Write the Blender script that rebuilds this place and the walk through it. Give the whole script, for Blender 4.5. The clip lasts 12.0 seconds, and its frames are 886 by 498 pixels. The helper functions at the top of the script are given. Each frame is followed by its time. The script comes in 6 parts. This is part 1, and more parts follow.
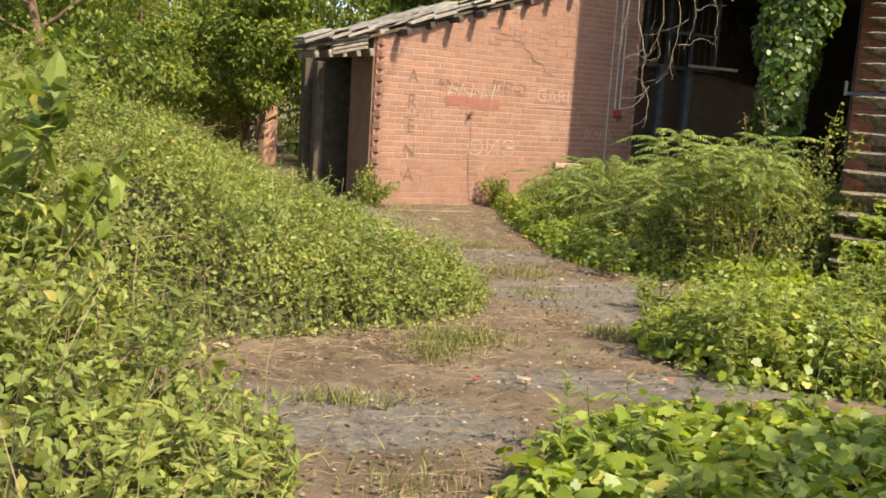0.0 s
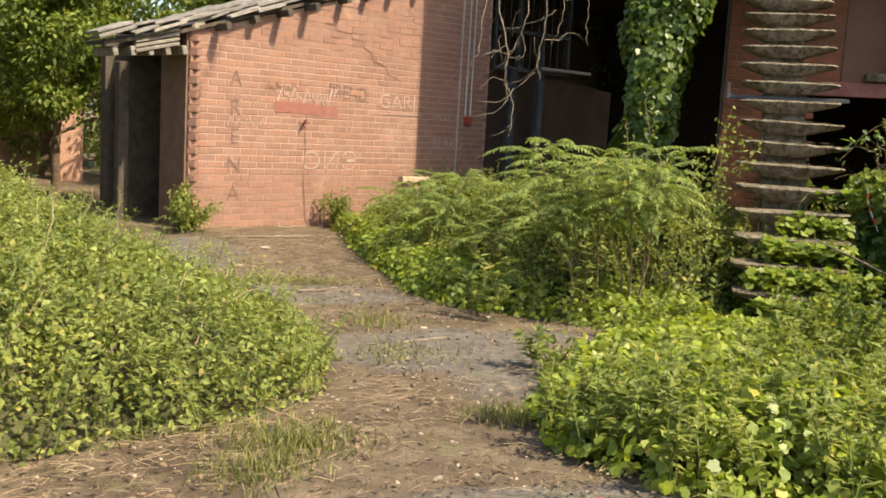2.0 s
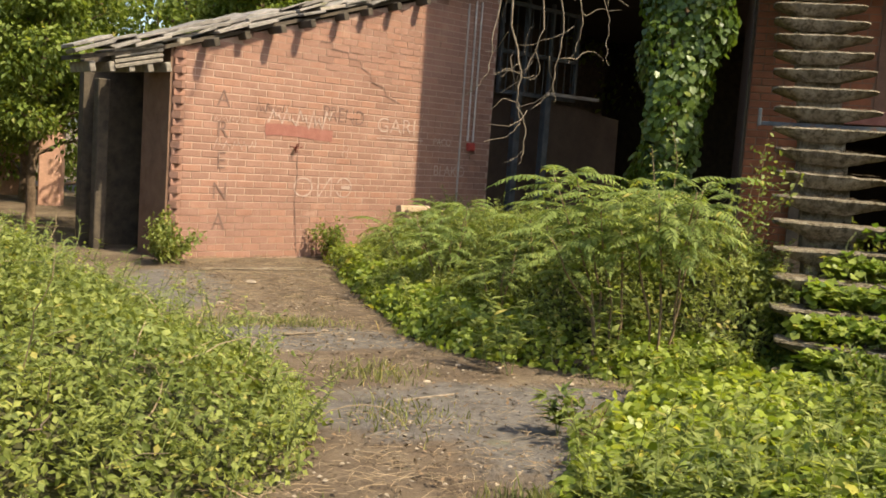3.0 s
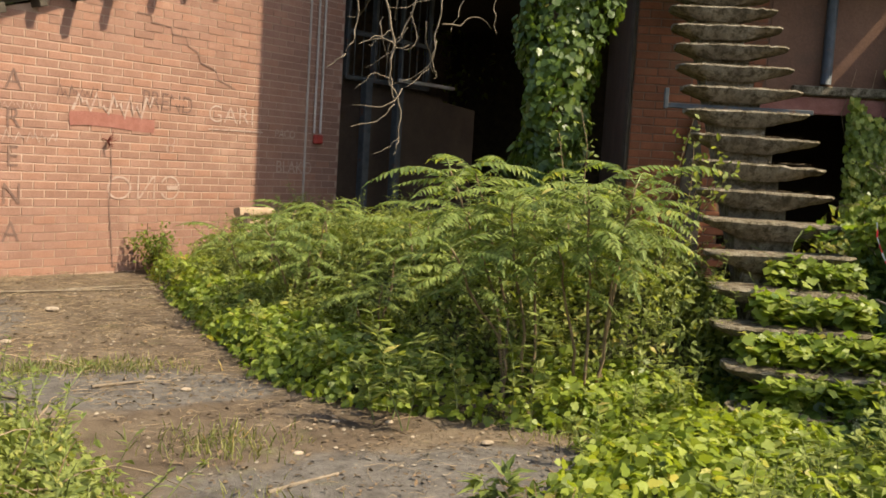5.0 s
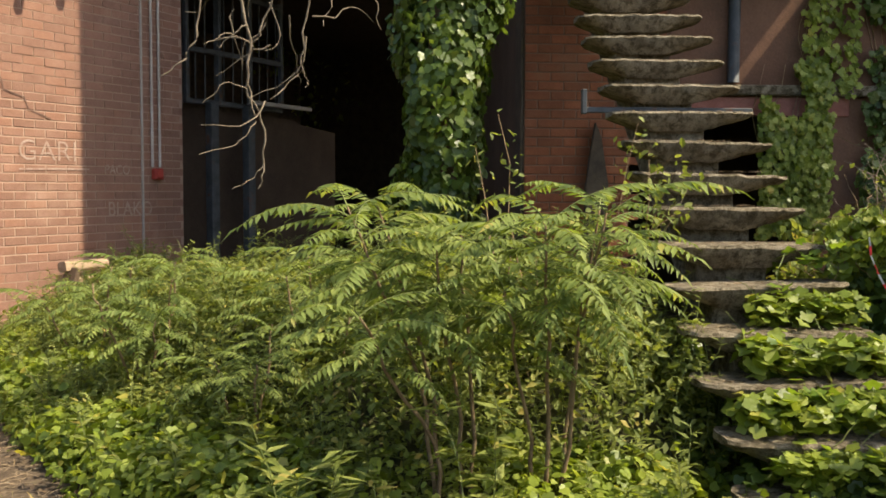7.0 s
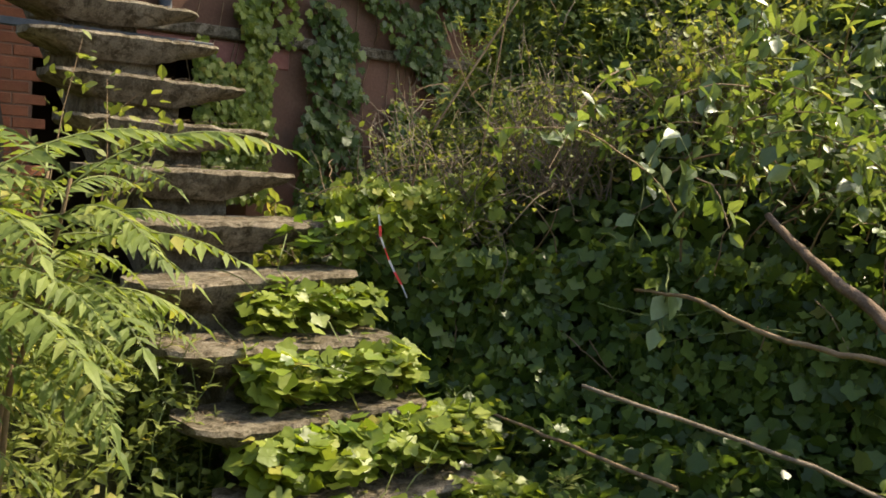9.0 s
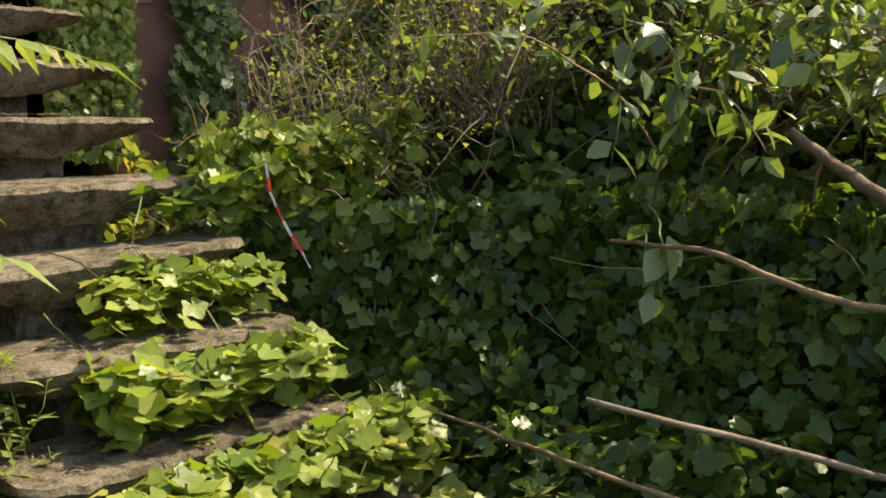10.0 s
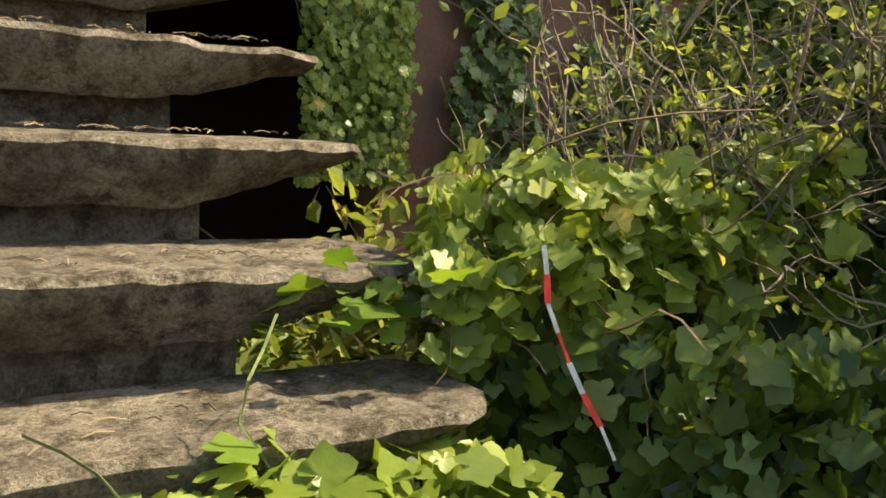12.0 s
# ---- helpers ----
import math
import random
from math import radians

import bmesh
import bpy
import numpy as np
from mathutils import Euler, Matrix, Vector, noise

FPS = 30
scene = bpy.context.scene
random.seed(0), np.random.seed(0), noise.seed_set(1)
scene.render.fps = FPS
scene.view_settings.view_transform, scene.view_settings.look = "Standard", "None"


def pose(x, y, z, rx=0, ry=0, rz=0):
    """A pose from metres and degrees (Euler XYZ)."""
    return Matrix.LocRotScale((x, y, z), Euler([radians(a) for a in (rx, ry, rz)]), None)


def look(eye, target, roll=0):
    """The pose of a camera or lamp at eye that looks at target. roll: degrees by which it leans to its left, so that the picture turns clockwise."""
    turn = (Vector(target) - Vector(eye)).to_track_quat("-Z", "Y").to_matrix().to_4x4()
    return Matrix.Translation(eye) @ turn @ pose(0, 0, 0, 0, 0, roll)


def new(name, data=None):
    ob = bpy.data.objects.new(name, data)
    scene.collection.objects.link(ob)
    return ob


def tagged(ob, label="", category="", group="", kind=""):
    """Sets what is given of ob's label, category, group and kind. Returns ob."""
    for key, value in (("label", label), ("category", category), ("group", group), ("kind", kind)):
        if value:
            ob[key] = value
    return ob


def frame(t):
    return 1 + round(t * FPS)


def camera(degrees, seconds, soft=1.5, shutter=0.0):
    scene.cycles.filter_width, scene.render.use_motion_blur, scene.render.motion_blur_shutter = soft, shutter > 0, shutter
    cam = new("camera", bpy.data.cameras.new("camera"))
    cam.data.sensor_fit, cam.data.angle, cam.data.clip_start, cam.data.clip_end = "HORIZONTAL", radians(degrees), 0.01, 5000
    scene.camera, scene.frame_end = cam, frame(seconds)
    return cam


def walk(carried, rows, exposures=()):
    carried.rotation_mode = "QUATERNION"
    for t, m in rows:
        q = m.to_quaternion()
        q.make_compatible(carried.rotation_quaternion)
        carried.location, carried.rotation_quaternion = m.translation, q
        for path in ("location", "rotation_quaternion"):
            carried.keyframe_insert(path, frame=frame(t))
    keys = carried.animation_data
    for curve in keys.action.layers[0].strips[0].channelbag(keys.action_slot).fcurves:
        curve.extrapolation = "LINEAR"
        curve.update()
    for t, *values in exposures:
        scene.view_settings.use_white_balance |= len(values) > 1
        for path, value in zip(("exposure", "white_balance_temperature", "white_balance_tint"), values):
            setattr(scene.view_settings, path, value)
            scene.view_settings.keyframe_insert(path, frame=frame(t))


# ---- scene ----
cam = camera(49.1, 12.0, soft=1.7)
ROWS = [
    (0.0, -0.098, -0.115, 1.371, 81.62, -3.64, -1.78),
    (0.5, -0.088, 0.297, 1.321, 80.86, -2.48, -4.40),
    (1.0, -0.014, 0.744, 1.338, 81.21, -2.97, -7.60),
    (1.5, -0.002, 1.109, 1.344, 81.64, -3.68, -10.52),
    (2.0, 0.029, 1.565, 1.359, 82.67, -3.29, -11.34),
    (2.5, 0.076, 2.006, 1.367, 83.88, -3.51, -11.33),
    (2.7, 0.095, 2.152, 1.354, 84.10, -3.83, -11.33),
    (4.3, 0.160, 3.408, 1.261, 85.01, -3.47, -16.65),
    (4.5, 0.183, 3.536, 1.236, 84.95, -3.42, -18.36),
    (5.0, 0.260, 3.896, 1.259, 84.85, -3.47, -21.60),
    (5.5, 0.352, 4.265, 1.252, 84.95, -3.26, -22.16),
    (6.0, 0.404, 4.617, 1.269, 85.35, -2.82, -22.08),
    (6.5, 0.445, 4.938, 1.303, 85.50, -1.94, -24.66),
    (7.0, 0.627, 5.266, 1.277, 86.53, -0.18, -30.47),
    (7.5, 0.884, 5.550, 1.283, 87.02, 0.59, -37.85),
    (7.7, 0.983, 5.698, 1.263, 87.17, 0.53, -41.56),
    (9.5, 1.690, 6.659, 1.275, 83.48, -2.66, -71.21),
    (10.0, 2.117, 6.818, 1.219, 81.80, -0.10, -72.17),
    (10.5, 2.457, 7.027, 1.219, 81.64, -1.40, -70.69),
    (11.0, 2.784, 7.226, 1.249, 82.26, -2.19, -68.49),
    (11.5, 3.097, 7.360, 1.186, 82.29, -2.58, -62.35),
    (12.0, 3.434, 7.498, 1.239, 82.45, -2.69, -54.61),
]
EXPOSURES = [(0.0, 1.33, 6900, 8), (1.0, 1.48, 6900, 8), (2.5, 1.21, 6900, 8), (6.0, 1.10, 6900, 8), (7.5, 1.15, 6900, 9), (9.5, 1.31, 7000, 9), (11.0, 1.50, 7200, 8), (11.5, 1.60, 7200, 8), (12.0, 1.58, 7000, 8)]
walk(cam, [(t, pose(x, y, z, rx, ry, rz)) for t, x, y, z, rx, ry, rz in ROWS], EXPOSURES)

# ---------------------------------------------------------------- light
SUN_DIR = Vector((0.75, -0.66, 1.28)).normalized()
world = bpy.data.worlds.new("sky")
scene.world = world
world.use_nodes = True
wn = world.node_tree
sky = wn.nodes.new("ShaderNodeTexSky")
sky.sky_type, sky.sun_disc = "NISHITA", False
sky.sun_elevation, sky.sun_rotation = radians(52), radians(131)
sky.dust_density = 2.5
wn.nodes["Background"].inputs[1].default_value = 0.15
wn.links.new(sky.outputs[0], wn.nodes["Background"].inputs[0])
sun_data = bpy.data.lights.new("sun", "SUN")
sun_data.energy, sun_data.angle, sun_data.color = 4.15, radians(0.55), (1.0, 0.90, 0.70)
sun = new("sun", sun_data)
sun.matrix_world = look(SUN_DIR * 60, (0, 0, 0))

# ---------------------------------------------------------------- materials
rng = np.random.default_rng(7)


def nodes_of(name):
    m = bpy.data.materials.new(name)
    m.use_nodes = True
    t = m.node_tree
    return m, t, t.nodes["Principled BSDF"]


def link(t, a, b):
    t.links.new(a, b)


def tex_noise(t, scale, detail=4.0, rough=0.55, coord=None):
    n = t.nodes.new("ShaderNodeTexNoise")
    n.inputs["Scale"].default_value = scale
    n.inputs["Detail"].default_value = detail
    n.inputs["Roughness"].default_value = rough
    if coord is None:
        g = t.nodes.new("ShaderNodeNewGeometry")
        coord = g.outputs["Position"]
    link(t, coord, n.inputs["Vector"])
    return n.outputs["Fac"]


def ramp(t, fac, stops):
    r = t.nodes.new("ShaderNodeValToRGB")
    e = r.color_ramp.elements
    while len(e) < len(stops):
        e.new(0.5)
    for el, (p, c) in zip(e, stops):
        el.position, el.color = p, (*c, 1.0)
    link(t, fac, r.inputs["Fac"])
    return r.outputs["Color"]


def mixc(t, fac, a, b, mode="MIX"):
    m = t.nodes.new("ShaderNodeMix")
    m.data_type, m.blend_type = "RGBA", mode
    for sock, v in ((m.inputs["Factor"], fac), (m.inputs["A"], a), (m.inputs["B"], b)):
        if isinstance(v, (int, float)):
            sock.default_value = v
        elif isinstance(v, tuple):
            sock.default_value = (*v, 1.0)
        else:
            link(t, v, sock)
    return m.outputs["Result"]


def bump(t, p, fac, strength, dist=0.01):
    b = t.nodes.new("ShaderNodeBump")
    b.inputs["Strength"].default_value = strength
    b.inputs["Distance"].default_value = dist
    link(t, fac, b.inputs["Height"])
    link(t, b.outputs["Normal"], p.inputs["Normal"])


def rough_mat(name, stops, scale, fine=60.0, rough=0.9, relief=0.4, stain=None, per=None, spread=0.25, metal=0.0):
    """A weathered surface: coarse colour patches, fine grain, relief and a change from piece to piece."""
    m, t, p = nodes_of(name)
    col = ramp(t, tex_noise(t, scale, 6.0, 0.6), stops)
    grain = tex_noise(t, fine, 5.0, 0.65)
    col = mixc(t, 0.45, col, ramp(t, grain, [(0.3, (0.45, 0.45, 0.45)), (0.7, (1.0, 1.0, 1.0))]), "MULTIPLY")
    if stain:
        s = ramp(t, tex_noise(t, stain[1], 5.0, 0.6), [(stain[2], (0, 0, 0)), (stain[2] + 0.14, (1, 1, 1))])
        col = mixc(t, s, col, stain[0])
    if per:
        if per == "object":
            src = t.nodes.new("ShaderNodeObjectInfo").outputs["Random"]
        else:
            src = t.nodes.new("ShaderNodeNewGeometry").outputs["Random Per Island"]
        lo, hi = 1.0 - spread, 1.0 + spread * 0.6
        col = mixc(t, 1.0, col, ramp(t, src, [(0.0, (lo, lo, lo)), (0.6, (1, 1, 1)), (1.0, (hi, hi * 0.95, hi * 0.9))]), "MULTIPLY")
    link(t, col, p.inputs["Base Color"])
    p.inputs["Roughness"].default_value = rough
    p.inputs["Metallic"].default_value = metal
    p.inputs["Specular IOR Level"].default_value = 0.25
    bump(t, p, grain, relief, 0.012 if fine < 60 else 0.01)
    return m


def leaf_mat(name, dark, mid, light, gloss=0.45, glow=0.4, spec=0.4, single=False):
    """A leaf: colour from leaf to leaf and from patch to patch, waxy top, light shining through."""
    m, t, p = nodes_of(name)
    isl = t.nodes.new("ShaderNodeObjectInfo").outputs["Random"] if single else t.nodes.new("ShaderNodeNewGeometry").outputs["Random Per Island"]
    col = ramp(t, isl, [(0.0, dark), (0.5, mid), (0.96, light), (1.0, (light[0] * 1.35, light[1] * 1.0, light[2]))])
    patch = ramp(t, tex_noise(t, 2.2, 3.0), [(0.3, (0.72, 0.78, 0.75)), (0.7, (1.15, 1.1, 1.0))])
    col = mixc(t, 1.0, col, patch, "MULTIPLY")
    vein = tex_noise(t, 90.0, 3.0)
    col = mixc(t, 0.35, col, ramp(t, vein, [(0.3, (0.6, 0.6, 0.6)), (0.7, (1, 1, 1))]), "MULTIPLY")
    link(t, col, p.inputs["Base Color"])
    p.inputs["Roughness"].default_value = gloss
    p.inputs["Specular IOR Level"].default_value = spec
    bump(t, p, vein, 0.25, 0.004)
    tr = t.nodes.new("ShaderNodeBsdfTranslucent")
    link(t, mixc(t, 1.0, col, (1.5, 1.45, 0.7), "MULTIPLY"), tr.inputs["Color"])
    mx = t.nodes.new("ShaderNodeMixShader")
    mx.inputs["Fac"].default_value = glow
    link(t, p.outputs["BSDF"], mx.inputs[1])
    link(t, tr.outputs["BSDF"], mx.inputs[2])
    link(t, mx.outputs["Shader"], t.nodes["Material Output"].inputs["Surface"])
    return m


M_BRICK = rough_mat("brick", [(0.25, (0.250, 0.130, 0.092)), (0.55, (0.295, 0.162, 0.118)), (0.8, (0.33, 0.190, 0.143))], 5.0, 80.0, 0.92, 0.5,
                    stain=((0.36, 0.225, 0.17), 1.3, 0.60), per="object", spread=0.13)
M_BRICK_I = rough_mat("brick_joined", [(0.25, (0.250, 0.130, 0.092)), (0.55, (0.295, 0.162, 0.118)), (0.8, (0.33, 0.190, 0.143))], 5.0, 80.0, 0.92, 0.5,
                      stain=((0.36, 0.225, 0.17), 1.3, 0.60), per="island", spread=0.13)
M_MORTAR = rough_mat("mortar", [(0.3, (0.35, 0.225, 0.168)), (0.7, (0.43, 0.295, 0.225))], 6.0, 120.0, 0.95, 0.6)
M_PLASTER = rough_mat("plaster", [(0.3, (0.30, 0.20, 0.14)), (0.7, (0.42, 0.29, 0.20))], 1.6, 40.0, 0.95, 0.3, stain=((0.20, 0.13, 0.09), 0.9, 0.56))
M_PINK = rough_mat("pink_render", [(0.3, (0.50, 0.27, 0.19)), (0.7, (0.60, 0.36, 0.26))], 0.7, 20.0, 0.95, 0.3)
def concrete_material():
    """Old cast concrete: pale worn skin, dark lichen blotches, pits and coarse grit."""
    m, t, p = nodes_of("concrete")
    col = ramp(t, tex_noise(t, 6.0, 8.0, 0.7), [(0.28, (0.130, 0.107, 0.076)), (0.5, (0.255, 0.215, 0.160)), (0.72, (0.42, 0.37, 0.29))])
    blotch = ramp(t, tex_noise(t, 17.0, 8.0, 0.75), [(0.46, (0, 0, 0)), (0.60, (1, 1, 1))])
    col = mixc(t, blotch, col, (0.088, 0.070, 0.042))
    pale = ramp(t, tex_noise(t, 38.0, 6.0, 0.7), [(0.60, (0, 0, 0)), (0.70, (0.8, 0.8, 0.8))])
    col = mixc(t, pale, col, (0.36, 0.32, 0.25))
    grit = tex_noise(t, 130.0, 6.0, 0.75)
    col = mixc(t, 0.85, col, ramp(t, grit, [(0.34, (0.38, 0.36, 0.33)), (0.62, (1.12, 1.12, 1.1))]), "MULTIPLY")
    ob = ramp(t, t.nodes.new("ShaderNodeObjectInfo").outputs["Random"], [(0.0, (0.82, 0.80, 0.76)), (1.0, (1.08, 1.06, 1.02))])
    link(t, mixc(t, 1.0, col, ob, "MULTIPLY"), p.inputs["Base Color"])
    p.inputs["Roughness"].default_value = 0.96
    p.inputs["Specular IOR Level"].default_value = 0.2
    sm = t.nodes.new("ShaderNodeMath")
    sm.operation = "MULTIPLY_ADD"
    link(t, grit, sm.inputs[0])
    sm.inputs[1].default_value = 0.45
    link(t, tex_noise(t, 28.0, 8.0, 0.7), sm.inputs[2])
    bump(t, p, sm.outputs[0], 1.0, 0.022)
    return m


M_CONCRETE = concrete_material()
M_KNOT = rough_mat("dried_red_stem", [(0.3, (0.10, 0.025, 0.018)), (0.7, (0.19, 0.05, 0.035))], 20.0, 90.0, 0.9, 0.4)
M_SLATE = rough_mat("roof_tile", [(0.25, (0.16, 0.145, 0.13)), (0.55, (0.28, 0.25, 0.22)), (0.8, (0.40, 0.36, 0.31))], 9.0, 70.0, 0.9, 0.6,
                    stain=((0.15, 0.15, 0.08), 3.0, 0.60), per="object", spread=0.35)
M_WOOD = rough_mat("grey_timber", [(0.3, (0.15, 0.125, 0.10)), (0.7, (0.33, 0.29, 0.24))], 14.0, 90.0, 0.9, 0.5)
# Dark timber; also stands for shade on hall and shed inner surfaces.
M_WOOD_SHADE = rough_mat("timber_and_shade", [(0.3, (0.05, 0.04, 0.03)), (0.7, (0.11, 0.085, 0.06))], 9.0, 90.0, 0.9, 0.5)
M_STEEL = rough_mat("painted_steel", [(0.3, (0.05, 0.055, 0.06)), (0.7, (0.10, 0.105, 0.11))], 8.0, 60.0, 0.6, 0.2, stain=((0.12, 0.05, 0.025), 7.0, 0.58))
M_PIPE = rough_mat("grey_conduit", [(0.3, (0.36, 0.31, 0.27)), (0.7, (0.48, 0.43, 0.38))], 5.0, 60.0, 0.6, 0.1)
M_RED = rough_mat("red_box", [(0.3, (0.30, 0.04, 0.03)), (0.7, (0.42, 0.06, 0.045))], 12.0, 60.0, 0.6, 0.2)
M_BARK = rough_mat("bark", [(0.3, (0.10, 0.065, 0.04)), (0.7, (0.22, 0.15, 0.10))], 16.0, 110.0, 0.92, 0.7)
M_DEAD = rough_mat("dead_twig", [(0.3, (0.12, 0.09, 0.062)), (0.7, (0.28, 0.22, 0.16))], 14.0, 120.0, 0.9, 0.5)
M_STEM = rough_mat("brown_stem", [(0.3, (0.16, 0.10, 0.055)), (0.7, (0.30, 0.21, 0.12))], 14.0, 120.0, 0.85, 0.4)
M_GREENSTEM = rough_mat("green_stem", [(0.3, (0.10, 0.13, 0.035)), (0.7, (0.20, 0.22, 0.07))], 14.0, 120.0, 0.7, 0.3)
M_STRAW = rough_mat("straw", [(0.3, (0.19, 0.135, 0.08)), (0.7, (0.36, 0.27, 0.17))], 8.0, 120.0, 0.9, 0.2, per="island", spread=0.45)
M_MULCH = rough_mat("leaf_litter", [(0.3, (0.11, 0.075, 0.046)), (0.7, (0.22, 0.155, 0.095))], 8.0, 120.0, 0.95, 0.8, per="island", spread=0.5)
# Dark green-brown for the sheets that stand for shade inside thickets.
M_THICKET_SHADE = rough_mat("thicket_shade", [(0.3, (0.03, 0.035, 0.012)), (0.7, (0.10, 0.09, 0.04))], 9.0, 70.0, 0.95, 0.9)
M_CHIP = rough_mat("pale_stone", [(0.3, (0.22, 0.175, 0.125)), (0.7, (0.38, 0.32, 0.245))], 20.0, 120.0, 0.9, 0.4, per="island", spread=0.3)
M_WOODCUT = rough_mat("cut_wood", [(0.3, (0.32, 0.22, 0.14)), (0.7, (0.50, 0.37, 0.25))], 18.0, 90.0, 0.85, 0.3)
M_PAINT_DARK = rough_mat("dark_spray", [(0.3, (0.12, 0.07, 0.055)), (0.7, (0.21, 0.125, 0.095))], 16.0, 70.0, 0.8, 0.1)
M_PAINT_PALE = rough_mat("pale_spray", [(0.3, (0.31, 0.18, 0.135)), (0.7, (0.47, 0.36, 0.30))], 16.0, 70.0, 0.8, 0.1)
M_PAINT_RED = rough_mat("oxide_paint", [(0.3, (0.23, 0.085, 0.062)), (0.7, (0.30, 0.13, 0.10))], 10.0, 70.0, 0.8, 0.1)
M_TAPE_RED = rough_mat("tape_red", [(0.3, (0.62, 0.03, 0.025)), (0.7, (0.75, 0.05, 0.04))], 20.0, 60.0, 0.4, 0.1)
M_TAPE_WHITE = rough_mat("tape_white", [(0.3, (0.42, 0.40, 0.37)), (0.7, (0.58, 0.56, 0.53))], 20.0, 60.0, 0.4, 0.1)
M_FLOORD = rough_mat("hall_floor", [(0.3, (0.10, 0.08, 0.06)), (0.7, (0.18, 0.15, 0.12))], 2.0, 40.0, 0.95, 0.3)

# Darker copy of the plaster; carries the dimness of the indoor walls.
M_PLASTER_SHADED = rough_mat("shaded_plaster", [(0.3, (0.065, 0.042, 0.030)), (0.7, (0.11, 0.075, 0.052))], 1.6, 40.0, 0.95, 0.3, stain=((0.07, 0.045, 0.03), 0.9, 0.56))
# Mortar darkened to hold the shade of the house wall and shed return.
M_MORTAR_DARK = rough_mat("dark_mortar", [(0.3, (0.15, 0.085, 0.055)), (0.7, (0.23, 0.135, 0.09))], 6.0, 120.0, 0.95, 0.6)
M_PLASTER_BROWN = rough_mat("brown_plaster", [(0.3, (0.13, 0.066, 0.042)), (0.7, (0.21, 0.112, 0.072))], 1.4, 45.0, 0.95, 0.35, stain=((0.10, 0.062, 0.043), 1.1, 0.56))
# Orange-red house brick, darkened to carry part of the wall's shade.
M_BRICK_DARK = rough_mat("dark_brick", [(0.25, (0.19, 0.070, 0.036)), (0.55, (0.27, 0.100, 0.050)), (0.8, (0.31, 0.130, 0.072))], 4.0, 80.0, 0.92, 0.5,
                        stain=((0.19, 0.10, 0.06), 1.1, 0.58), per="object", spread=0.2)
M_BRICK_DARK_I = rough_mat("dark_brick_joined", [(0.25, (0.19, 0.070, 0.036)), (0.55, (0.27, 0.100, 0.050)), (0.8, (0.31, 0.130, 0.072))], 4.0, 80.0, 0.92, 0.5,
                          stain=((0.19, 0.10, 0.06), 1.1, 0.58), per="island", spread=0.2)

L_BRAMBLE = leaf_mat("bramble_leaf", (0.105, 0.132, 0.032), (0.195, 0.228, 0.058), (0.30, 0.325, 0.10), 0.55, 0.42, 0.25)
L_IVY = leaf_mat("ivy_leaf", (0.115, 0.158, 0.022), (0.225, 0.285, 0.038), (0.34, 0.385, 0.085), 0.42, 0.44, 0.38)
# Darker ivy copy for old growth; shade of bank, wall and post is in it.
L_IVY_SHADED = leaf_mat("shaded_old_ivy_leaf", (0.052, 0.087, 0.019), (0.089, 0.139, 0.028), (0.155, 0.215, 0.046), 0.36, 0.42, 0.38)
L_SUMAC = leaf_mat("sumac_leaflet", (0.105, 0.145, 0.036), (0.175, 0.225, 0.058), (0.25, 0.295, 0.085), 0.55, 0.42, 0.25)
L_TREE = leaf_mat("tree_leaf", (0.085, 0.122, 0.024), (0.160, 0.205, 0.042), (0.25, 0.295, 0.07), 0.5, 0.48, 0.25)
L_ARCH = leaf_mat("glossy_leaf", (0.07, 0.11, 0.025), (0.12, 0.17, 0.045), (0.22, 0.27, 0.09), 0.38, 0.42, 0.4)
# Glossy leaf whose lightened base paints in part of its white sheen.
L_SHEEN = leaf_mat("sheen_leaf", (0.10, 0.145, 0.055), (0.17, 0.225, 0.095), (0.27, 0.325, 0.16), 0.36, 0.35, 0.55)
L_GRASS = leaf_mat("grass_blade", (0.10, 0.115, 0.035), (0.18, 0.19, 0.06), (0.30, 0.28, 0.12), 0.6, 0.35, 0.25)


